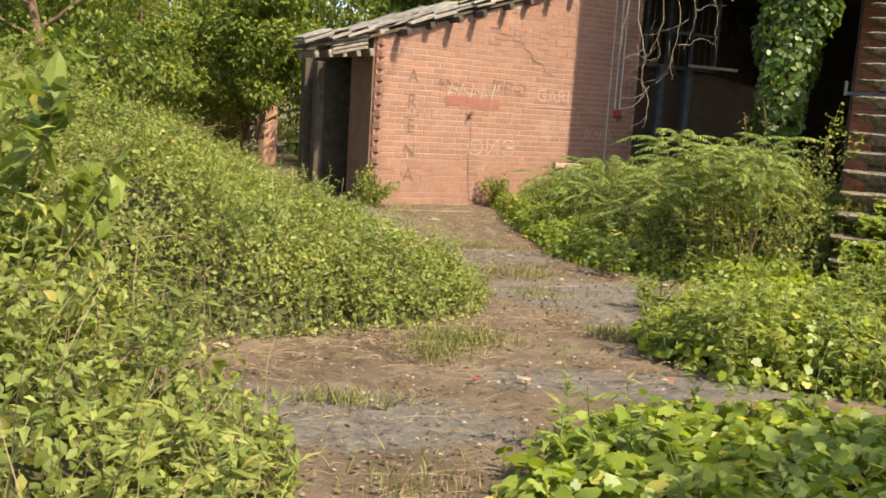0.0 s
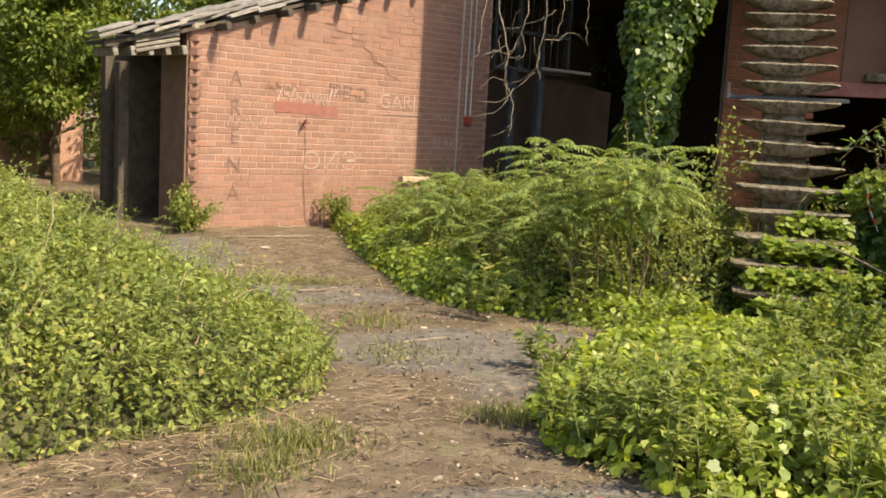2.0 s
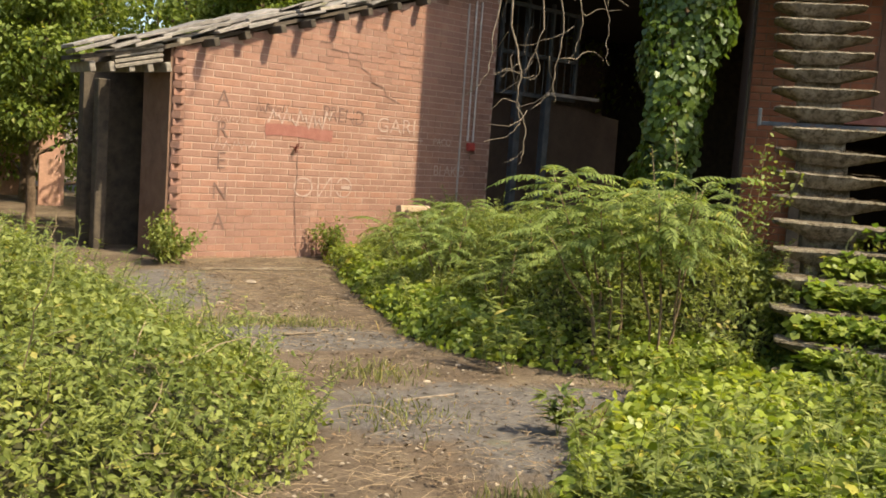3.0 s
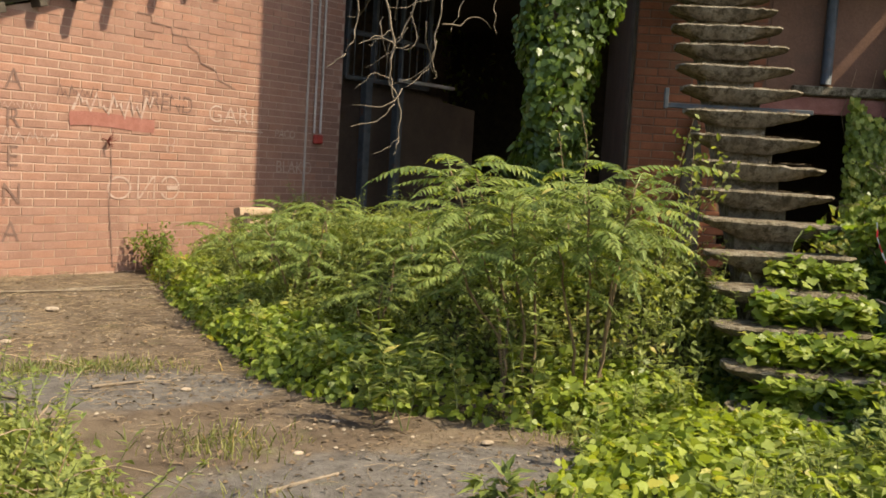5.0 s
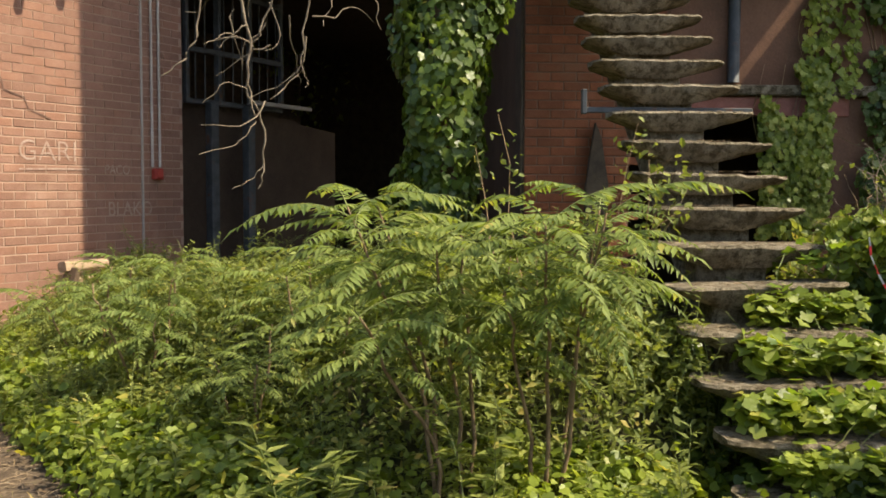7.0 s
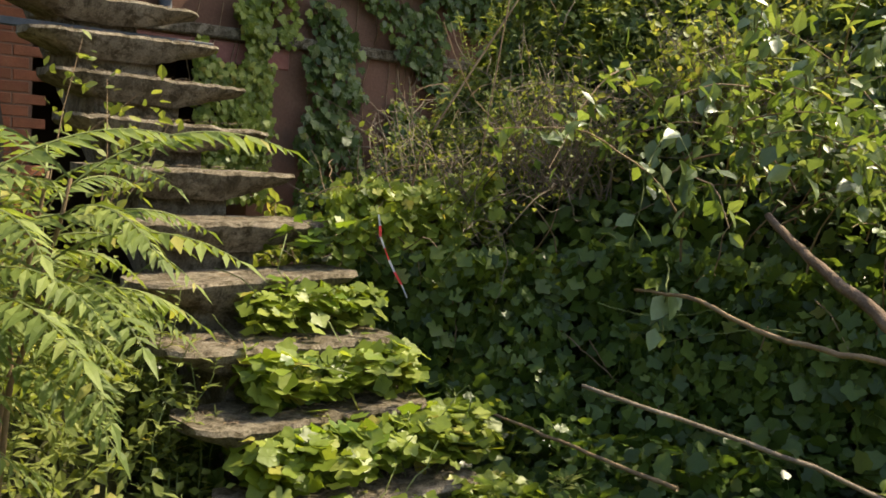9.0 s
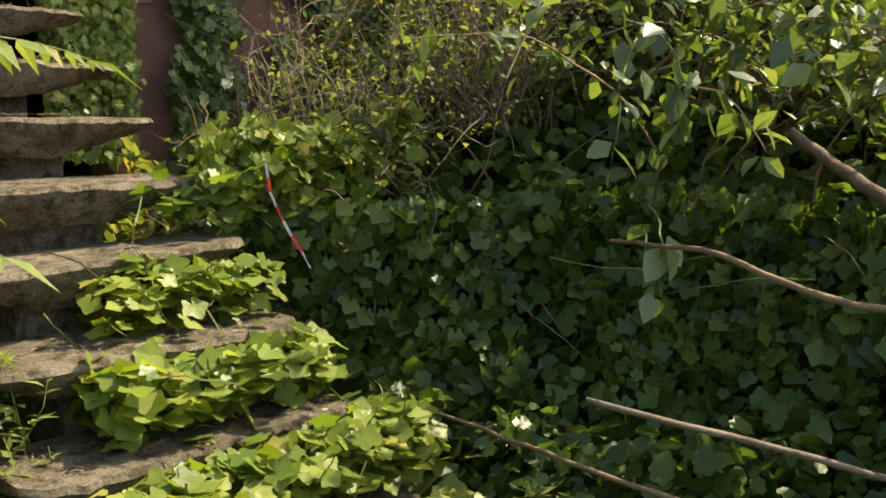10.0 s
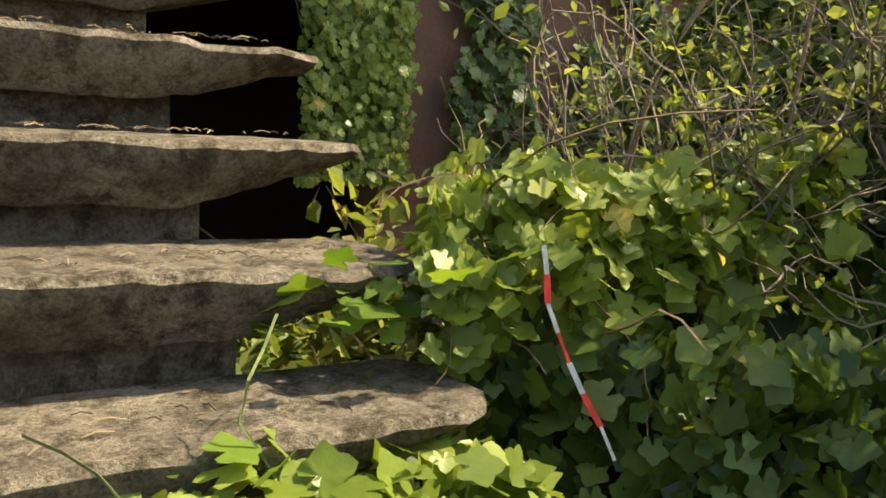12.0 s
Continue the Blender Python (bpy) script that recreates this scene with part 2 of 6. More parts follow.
def ground_material():
    """Trodden earth with dry straw over broken grey asphalt."""
    m, t, p = nodes_of("ground")
    earth = ramp(t, tex_noise(t, 1.6, 8.0, 0.65), [(0.25, (0.078, 0.056, 0.037)), (0.5, (0.136, 0.101, 0.070)), (0.75, (0.222, 0.175, 0.123))])
    asphalt = ramp(t, tex_noise(t, 14.0, 6.0, 0.7), [(0.3, (0.095, 0.085, 0.075)), (0.7, (0.185, 0.165, 0.145))])
    geo = t.nodes.new("ShaderNodeNewGeometry").outputs["Position"]
    total = None
    for cx, cy, rx, ry in ((1.62, 7.15, 1.25, 0.62), (-0.45, 11.0, 0.55, 1.3), (0.55, 9.0, 0.9, 0.45), (-0.5, 4.0, 1.0, 0.45), (1.2, 4.75, 0.9, 0.28), (0.2, 2.3, 0.5, 0.6), (2.1, 6.5, 1.0, 0.6)):
        mp = t.nodes.new("ShaderNodeMapping")
        mp.inputs["Location"].default_value = (-cx / rx, -cy / ry, 0)
        mp.inputs["Scale"].default_value = (1 / rx, 1 / ry, 0)
        link(t, geo, mp.inputs["Vector"])
        ln = t.nodes.new("ShaderNodeVectorMath")
        ln.operation = "LENGTH"
        link(t, mp.outputs[0], ln.inputs[0])
        if total is None:
            total = ln.outputs["Value"]
        else:
            mn = t.nodes.new("ShaderNodeMath")
            mn.operation = "MINIMUM"
            link(t, total, mn.inputs[0])
            link(t, ln.outputs["Value"], mn.inputs[1])
            total = mn.outputs[0]
    wob = t.nodes.new("ShaderNodeMath")
    wob.operation = "MULTIPLY_ADD"
    link(t, tex_noise(t, 3.2, 6.0, 0.7), wob.inputs[0])
    wob.inputs[1].default_value = 1.1
    link(t, total, wob.inputs[2])
    rp = t.nodes.new("ShaderNodeMapRange")
    link(t, wob.outputs[0], rp.inputs["Value"])
    rp.inputs["From Min"].default_value, rp.inputs["From Max"].default_value = 1.35, 1.62
    rp.inputs["To Min"].default_value, rp.inputs["To Max"].default_value = 1.0, 0.0
    col = mixc(t, rp.outputs["Result"], earth, asphalt)
    moss = ramp(t, tex_noise(t, 2.6, 5.0, 0.6), [(0.60, (0, 0, 0)), (0.74, (0.55, 0.55, 0.55))])
    col = mixc(t, moss, col, (0.17, 0.18, 0.075))
    damp = ramp(t, tex_noise(t, 5.5, 6.0, 0.7), [(0.30, (0.55, 0.52, 0.5)), (0.52, (1, 1, 1))])
    col = mixc(t, 0.8, col, damp, "MULTIPLY")
    grit = tex_noise(t, 75.0, 6.0, 0.75)
    col = mixc(t, 0.6, col, ramp(t, grit, [(0.3, (0.45, 0.42, 0.4)), (0.72, (1.15, 1.12, 1.08))]), "MULTIPLY")
    link(t, col, p.inputs["Base Color"])
    p.inputs["Roughness"].default_value = 0.95
    p.inputs["Specular IOR Level"].default_value = 0.15
    bump(t, p, grit, 0.7, 0.02)
    return m


M_GROUND = ground_material()

# ---------------------------------------------------------------- mesh helpers


def mesh_np(name, verts, tris, mat, parent=None, smooth=False):
    """One mesh object from arrays of corners and triangles."""
    verts = np.asarray(verts, dtype=np.float32).reshape(-1, 3)
    tris = np.asarray(tris, dtype=np.int32).reshape(-1, 3)
    me = bpy.data.meshes.new(name)
    me.vertices.add(len(verts))
    me.vertices.foreach_set("co", verts.ravel())
    me.loops.add(tris.size)
    me.loops.foreach_set("vertex_index", tris.ravel())
    me.polygons.add(len(tris))
    me.polygons.foreach_set("loop_start", np.arange(0, tris.size, 3, dtype=np.int32))
    me.polygons.foreach_set("loop_total", np.full(len(tris), 3, dtype=np.int32))
    me.polygons.foreach_set("use_smooth", np.full(len(tris), smooth))
    me.update(calc_edges=True)
    me.materials.append(mat)
    ob = new(name, me)
    ob.parent = parent
    return ob


def part(name, bm, mat, parent=None, label=""):
    me = bpy.data.meshes.new(name)
    bm.to_mesh(me)
    bm.free()
    me.materials.append(mat)
    ob = new(name, me)
    ob.parent = parent
    if label:
        tagged(ob, label)
    return ob


def thing(name, label, category, group="", kind="", at=(0, 0, 0)):
    ob = new(name)
    ob.location = at
    ob.empty_display_size = 0.1
    return tagged(ob, label, category, group, kind)


def bm_box(m, sx, sy, sz, bevel=0.0, bm=None, jitter=0.0):
    """A box of the given size centred on the pose m, with softened edges."""
    bm = bm or bmesh.new()
    r = bmesh.ops.create_cube(bm, size=1.0, matrix=m @ Matrix.Diagonal((sx, sy, sz, 1)))
    if jitter:
        for v in r["verts"]:
            v.co += Vector(rng.uniform(-jitter, jitter, 3))
    if bevel:
        es = {e for v in r["verts"] for e in v.link_edges}
        bmesh.ops.bevel(bm, geom=list(es), offset=bevel, segments=1, affect="EDGES")
    return bm


def tube_arrays(path, radii, sides=5):
    """Corners and triangles of a tapered tube along a path."""
    path = np.asarray(path, float)
    n = len(path)
    radii = np.broadcast_to(np.asarray(radii, float), (n,))
    tan = np.gradient(path, axis=0)
    tan /= np.linalg.norm(tan, axis=1)[:, None] + 1e-9
    ref = np.where(np.abs(tan[:, 2:3]) > 0.9, np.array([[1.0, 0, 0]]), np.array([[0, 0, 1.0]]))
    a = np.cross(tan, ref)
    a /= np.linalg.norm(a, axis=1)[:, None] + 1e-9
    b = np.cross(tan, a)
    ang = np.linspace(0, 2 * np.pi, sides, endpoint=False)
    v = path[:, None] + radii[:, None, None] * (np.cos(ang)[None, :, None] * a[:, None] + np.sin(ang)[None, :, None] * b[:, None])
    i = np.arange(n - 1)[:, None] * sides
    j = np.arange(sides)[None]
    k = (j + 1) % sides
    q = np.stack([i + j, i + k, i + sides + k, i + sides + j], -1).reshape(-1, 4)
    t = np.concatenate([q[:, [0, 1, 2]], q[:, [0, 2, 3]]])
    vs = v.reshape(-1, 3)
    caps = []
    for ring in (0, (n - 1) * sides):
        for c in range(1, sides - 1):
            caps.append((ring, ring + c, ring + c + 1))
    return vs, np.concatenate([t, np.array(caps)])


class Pile:
    """Collects arrays of many small shapes for one mesh."""

    def __init__(self):
        self.v, self.t, self.n = [], [], 0

    def add(self, v, t):
        self.v.append(np.asarray(v, np.float32))
        self.t.append(np.asarray(t, np.int64) + self.n)
        self.n += len(v)

    def tube(self, path, radii, sides=5):
        self.add(*tube_arrays(path, radii, sides))

    def mesh(self, name, mat, parent=None, smooth=False):
        return mesh_np(name, np.concatenate(self.v), np.concatenate(self.t), mat, parent, smooth)


OVATE = (np.array([(0, 0, 0), (0.40, 0.29, 0.07), (0.40, -0.29, 0.07), (0.50, 0, -0.02), (1, 0, -0.12), (0.78, 0.17, 0.0), (0.78, -0.17, 0.0)]),
         np.array([(0, 3, 1), (0, 2, 3), (1, 3, 5), (3, 2, 6), (3, 4, 5), (3, 6, 4)]))
LANCE = (np.array([(0, 0, 0), (0.35, 0.12, 0.03), (0.35, -0.12, 0.03), (0.45, 0, -0.01), (1, 0, -0.12)]),
         np.array([(0, 3, 1), (0, 2, 3), (1, 3, 4), (3, 2, 4)]))
BLADE = (np.array([(0, 0.02, 0), (0, -0.02, 0), (0.5, 0.018, 0.03), (0.5, -0.018, 0.03), (1, 0, -0.16)]),
         np.array([(0, 1, 2), (1, 3, 2), (2, 3, 4)]))
LOBED = (np.array([(0, 0, 0), (-0.10, 0.26, 0.01), (0.14, 0.50, -0.03), (0.38, 0.40, 0.03), (0.66, 0.42, -0.03), (0.74, 0.24, 0.02), (1.0, 0, -0.10),
                   (0.74, -0.24, 0.02), (0.66, -0.42, -0.03), (0.38, -0.40, 0.03), (0.14, -0.50, -0.03), (-0.10, -0.26, 0.01), (0.40, 0, -0.02)]),
         np.array([(12, i, i + 1) for i in range(0, 11)] + [(12, 11, 0)]))

LEAF4 = (np.array([(0, 0, 0), (0.42, 0.27, 0.07), (0.42, -0.27, 0.07), (0.5, 0, -0.03), (1, 0, -0.10)]),
         np.array([(0, 3, 1), (0, 2, 3), (1, 3, 4), (3, 2, 4)]))


def ivy_outline():
    """A five-lobed leaf with rounded lobes, a notch at the stalk and a slightly folded blade."""
    rim = []
    for i in range(20):
        a = 2 * math.pi * i / 20
        r = 0.43 + 0.075 * math.cos(5 * a) + 0.09 * math.cos(a) - (0.22 if i == 10 else 0.0)
        x, y = 0.42 + r * math.cos(a), 1.08 * r * math.sin(a)
        rim.append((x, y, 0.05 * abs(y) - 0.16 * (x - 0.3) ** 2 + 0.018 * math.sin(7 * a)))
    return np.array([(0.40, 0, -0.03)] + rim), np.array([(0, i + 1, (i + 1) % 20 + 1) for i in range(20)])


IVY_LEAF = ivy_outline()


def unit(a):
    return a / (np.linalg.norm(a, axis=-1, keepdims=True) + 1e-9)


def leaves(pos, along, up, size, shape, width=1.0):
    """Arrays of leaves: foot points, midrib directions, rough normals and lengths."""
    tv, tt = shape
    n = len(pos)
    along = unit(along)
    side = unit(np.cross(up, along))
    nor = np.cross(along, side)
    size = np.broadcast_to(size, (n,))[:, None, None]
    cup = rng.uniform(0.2, 1.7, (n, 1, 1))
    v = pos[:, None] + size * (tv[None, :, 0:1] * along[:, None] + width * tv[None, :, 1:2] * side[:, None] + cup * tv[None, :, 2:3] * nor[:, None])
    t = tt[None] + (np.arange(n) * len(tv))[:, None, None]
    return v.reshape(-1, 3), t.reshape(-1, 3)


def inside(poly, x, y):
    res = np.zeros(len(x), bool)
    n = len(poly)
    for i in range(n):
        x1, y1 = poly[i]
        x2, y2 = poly[(i + 1) % n]
        c = ((y1 > y) != (y2 > y)) & (x < (x2 - x1) * (y - y1) / (y2 - y1 + 1e-12) + x1)
        res ^= c
    return res


def edge_distance(poly, x, y):
    d = np.full(len(x), 1e9)
    n = len(poly)
    for i in range(n):
        a, b = np.array(poly[i], float), np.array(poly[(i + 1) % n], float)
        ab = b - a
        k = np.clip(((x - a[0]) * ab[0] + (y - a[1]) * ab[1]) / (ab @ ab), 0, 1)
        d = np.minimum(d, np.hypot(x - a[0] - k * ab[0], y - a[1] - k * ab[1]))
    return d


def waves(x, y, seed, scale):
    """Smooth uneven height from a few crossed waves."""
    r = np.random.default_rng(seed)
    out = np.zeros(len(x))
    for k in range(7):
        a = r.uniform(0, 2 * np.pi)
        f = scale * (0.6 + 0.55 * k)
        out += np.sin(f * (np.cos(a) * x + np.sin(a) * y) + r.uniform(0, 6.28)) / (1 + 0.6 * k)
    return out / 2.4


def mound(poly, height, seed, wav=0.22, scale=3.0, edge=0.5, rim=0.10, bank=False):
    """The height of a thicket over a plan: low at its rim, uneven on top."""
    def h(x, y):
        d = edge_distance(poly, x, y) * np.where(inside(poly, x, y), 1, 0)
        s = np.clip(d / edge, 0, 1)
        s = s if bank else np.sqrt(s * (2 - s))
        top = height(x, y) if callable(height) else height
        rough = wav * waves(x, y, seed, scale) + 0.55 * wav * waves(x, y, seed + 50, scale * 3.1)
        return rim * np.minimum(1, d / 0.06) + (top * (1 + rough) - rim) * s
    return h


def scatter(poly, n, keep=None):
    p = np.array(poly)
    lo, hi = p.min(0), p.max(0)
    out = []
    got = 0
    while got < n:
        q = rng.uniform(lo, hi, (n * 2, 2))
        q = q[inside(poly, q[:, 0], q[:, 1])]
        if keep is not None:
            q = q[keep(q[:, 0], q[:, 1])]
        out.append(q)
        got += len(q)
    return np.concatenate(out)[:n]


def foliage(poly, h, n, size, shape, mat, name, parent, depth=0.10, lift=0.0, droop=0.25, width=1.0, under=True, keep=None, steep=1.0):
    """Leaves on and under the top of a thicket, over a dark sheet for its shade."""
    q = scatter(poly, n, keep)
    x, y = q[:, 0], q[:, 1]
    e = 0.04
    z0 = h(x, y)
    gx, gy = (h(x + e, y) - h(x - e, y)) / (2 * e), (h(x, y + e) - h(x, y - e)) / (2 * e)
    gx, gy = np.clip(gx, -4, 4), np.clip(gy, -4, 4)
    nor = unit(np.stack([-gx * steep, -gy * steep, np.ones(n)], 1))
    slope = np.hypot(gx, gy)
    z = z0 + lift - rng.exponential(depth, n) - rng.uniform(0, 1, n) * np.minimum(slope * 0.10, 0.45)
    z = np.where(z < 0.02, rng.uniform(0.01, 1, n) * np.maximum(z0, 0.05), z)
    pos = np.stack([x, y, z], 1) + nor * rng.normal(0, 0.03, (n, 1)) + rng.normal(0, 0.02, (n, 3)) * np.array([1, 1, 0])
    up = unit(nor * np.array([0.7, 0.7, 1]) + rng.normal(0, 0.5, (n, 3)))
    al = rng.normal(0, 1, (n, 3))
    al = unit(al - (al * up).sum(1, keepdims=True) * up) + np.array([0, 0, -droop])
    v, t = leaves(pos, al, up, size * rng.uniform(0.55, 1.25, n), shape, width)
    ob = mesh_np(name, v, t, mat, parent, len(shape[0]) > 8)
    # Dark sheet below the leaves puts the thicket's inner shade into colour.
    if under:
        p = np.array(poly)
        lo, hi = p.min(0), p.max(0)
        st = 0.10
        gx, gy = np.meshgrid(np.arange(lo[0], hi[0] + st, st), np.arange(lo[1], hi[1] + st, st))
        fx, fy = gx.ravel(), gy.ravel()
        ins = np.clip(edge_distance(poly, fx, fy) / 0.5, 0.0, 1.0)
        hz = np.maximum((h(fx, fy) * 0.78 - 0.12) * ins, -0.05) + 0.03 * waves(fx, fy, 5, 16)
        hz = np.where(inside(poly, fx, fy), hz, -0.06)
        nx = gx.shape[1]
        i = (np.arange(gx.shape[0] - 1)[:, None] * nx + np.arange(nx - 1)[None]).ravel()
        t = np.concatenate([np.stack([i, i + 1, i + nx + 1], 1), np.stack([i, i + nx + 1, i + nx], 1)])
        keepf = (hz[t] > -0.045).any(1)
        mesh_np("tangle", np.stack([fx, fy, hz], 1), t[keepf], M_THICKET_SHADE, parent, True)
    return ob


def wander(start, direction, length, steps, bend, sag=0.0):
    """A crooked path for a twig."""
    p = np.array(start, float)
    d = unit(np.array(direction, float))
    out = [p.copy()]
    for _ in range(steps):
        d = unit(d + rng.normal(0, bend, 3) + np.array([0, 0, -sag]))
        p = p + d * length / steps
        out.append(p.copy())
    return np.array(out)

# ---------------------------------------------------------------- the plan
WALL_O, WALL_U, WALL_N = Vector((-5.88, 9.83, 0)), Vector((0.858, 0.513, 0)), Vector((-0.513, 0.858, 0))
STAIR_B, STAIR_D, STAIR_R = Vector((3.533, 7.598, 0)), Vector((0.443, 0.897, 0)), Vector((0.897, -0.443, 0))
RUN, RISE, STEP0 = 0.2386, 0.1808, 0.110
HOUSE_OFF = 4.82
COURSE, BRICK_L, JOINT = 0.0785, 0.222, 0.011


def axes(x, y, at):
    z = Vector((0, 0, 1))
    return Matrix(((x.x, y.x, z.x, at.x), (x.y, y.y, z.y, at.y), (x.z, y.z, z.z, at.z), (0, 0, 0, 1)))


SHED = axes(WALL_U, WALL_N, WALL_O)          # x along the gable wall, y into the shed
STAIR = axes(STAIR_R, STAIR_D, STAIR_B)      # x across the steps, y up the flight
HOUSE = axes(STAIR_R, STAIR_D, STAIR_B + STAIR_D * HOUSE_OFF)


def prism(m, profile, y0, y1, bm=None):
    """A slab with an outline in x and z, between two depths."""
    bm = bm or bmesh.new()
    a = [bm.verts.new(m @ Vector((x, y0, z))) for x, z in profile]
    b = [bm.verts.new(m @ Vector((x, y1, z))) for x, z in profile]
    bm.faces.new(a)
    bm.faces.new(list(reversed(b)))
    for i in range(len(a)):
        j = (i + 1) % len(a)
        bm.faces.new((a[j], a[i], b[i], b[j]))
    bmesh.ops.recalc_face_normals(bm, faces=bm.faces)
    return bm


# ---------------------------------------------------------------- ground
def build_ground():
    xs = np.concatenate([[-900, -300, -90, -40, -20], np.arange(-9, 12.01, 0.12), [20, 40, 90, 300, 900]])
    ys = np.concatenate([[-900, -300, -90, -40, -15], np.arange(-3, 19.01, 0.12), [30, 50, 90, 300, 900]])
    gx, gy = np.meshgrid(xs, ys)
    fx, fy = gx.ravel(), gy.ravel()
    z = 0.018 * waves(fx, fy, 3, 2.0) + 0.010 * waves(fx, fy, 4, 9.0)
    z = np.where((np.abs(fx) > 11) | (fy < -2) | (fy > 18), 0, z)
    nx = len(xs)
    i = (np.arange(len(ys) - 1)[:, None] * nx + np.arange(nx - 1)[None]).ravel()
    t = np.concatenate([np.stack([i, i + 1, i + nx + 1], 1), np.stack([i, i + nx + 1, i + nx], 1)])
    ob = mesh_np("ground", np.stack([fx, fy, z], 1), t, M_GROUND, None, True)
    tagged(ob, "trodden brown earth and broken asphalt with dry straw", "ground", kind="structure")


build_ground()


# ---------------------------------------------------------------- brick shed
def roof_z(s):
    return 2.30 + 0.30 * (s - 6.25)


def build_shed():
    wall = part("wall_gable", prism(SHED, [(6.14, -0.1), (10.85, -0.1), (10.85, roof_z(10.85) - 0.05), (6.14, roof_z(6.14) - 0.05)], -0.008, 0.30), M_MORTAR)
    tagged(wall, "sunlit orange-red brick gable wall with faded graffiti", "wall", kind="structure")
    # The return's shade is put into its colour by the darkened mortar.
    side = part("wall_return", prism(SHED, [(6.10, -0.1), (6.135, -0.1), (6.135, 2.22), (6.10, 2.22)], 0.012, 0.62), M_MORTAR_DARK)
    tagged(side, "narrow shaded rendered return of the shed wall", "wall", kind="structure")
    # Dark panel that puts the shade of the open shed into its colour.
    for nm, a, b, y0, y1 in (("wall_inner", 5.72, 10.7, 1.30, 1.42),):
        w = part(nm, prism(SHED, [(a, -0.1), (b, -0.1), (b, 3.55), (a, 2.08)], y0, y1), M_WOOD_SHADE)
        tagged(w, "dark panel for the shade inside the open shed", "wall", kind="structure")
    for s0, d0 in ((5.80, 1.0),):
        post = part("wooden_post", bm_box(SHED @ pose(s0, d0, 0.9), 0.13, 0.13, 1.95, 0.01), M_WOOD_SHADE)
        tagged(post, "dark weathered timber post under the shed roof", "post", "shed posts")
    roof = thing("shed_roof", "sagging shed roof of grey weathered tiles on dark rafters", "roof", at=tuple(SHED @ Vector((8, 0.2, 2.8))))
    L = lambda m: Matrix.Translation(-Vector(roof.location)) @ m
    part("boarding", prism(L(SHED), [(5.9, 2.16), (11.0, roof_z(11.0)), (11.0, roof_z(11.0) + 0.04), (5.9, 2.20)], -0.07, 1.45), M_WOOD_SHADE, roof, "dark roof boarding")
    part("boarding", prism(L(SHED), [(5.12, 1.985), (5.898, 2.155), (5.898, 2.195), (5.12, 2.025)], -0.07, 0.42), M_WOOD_SHADE, roof, "dark eave boarding")
    tilt = math.degrees(math.atan(0.30))
    for k in range(11):
        s = 6.45 + k * 0.42 + rng.uniform(-0.05, 0.05)
        part("rafter_end", bm_box(L(SHED) @ pose(s, 0.06, roof_z(s) - 0.055, 0, -tilt, 0), 0.07, 0.56 + rng.uniform(-0.2, 0.16), 0.085, 0.006), M_WOOD_SHADE, roof)
    for k in range(5):
        s = 5.25 + k * 0.2
        part("rafter_end", bm_box(L(SHED) @ pose(s, 0.2, 1.93 + 0.02 * k, 0, -12, 0), 0.06, 0.5, 0.10, 0.006), M_WOOD, roof)
    for layer, (y, dz) in enumerate(((0.09, 0.055), (0.15, 0.105), (0.34, 0.14))):
        s = 5.08 if layer < 2 else 5.9
        while s < 11.0:
            w = rng.uniform(0.26, 0.42)
            zz = (roof_z(s + w / 2) if s > 5.9 else 2.20 + 0.20 * (s + w / 2 - 5.9)) + dz
            m = L(SHED) @ pose(s + w / 2, y + rng.uniform(-0.06, 0.06), zz, rng.normal(0, 3), -tilt + rng.normal(0, 3.0) - 3, rng.normal(0, 4))
            part("roof_tile", bm_box(m, w * 1.12, 0.42, rng.uniform(0.022, 0.04), 0.005, None, 0.006), M_SLATE, roof)
            s += w * 0.93
    # boards of the broken eave
    for k in range(4):
        m = L(SHED) @ pose(5.72, -0.02, 2.02 + 0.045 * k, 10 - 8 * k, -14, rng.normal(0, 2))
        part("eave_board", bm_box(m, 0.52, 0.10, 0.035, 0.004), M_WOOD, roof, "pale split eave board")
    part("corner_stone", bm_box(L(SHED) @ pose(6.20, 0.05, 2.30, 0, -8, 5), 0.17, 0.24, 0.10, 0.02), M_CHIP, roof, "pale mortar pad on the corner")
    return wall


shed_wall = build_shed()


def brick_meshes(name, mat):
    """Meshes of a whole and of a half brick, shared by all pieces."""
    out = []
    for n in (BRICK_L, BRICK_L / 2):
        bm = bm_box(Matrix.Identity(4), n - JOINT, 0.024, COURSE - JOINT, 0.004)
        me = bpy.data.meshes.new("brick")
        bm.to_mesh(me)
        bm.free()
        me.materials.append(mat)
        out.append(me)
    return out


BRICKS = brick_meshes("brick", M_BRICK)


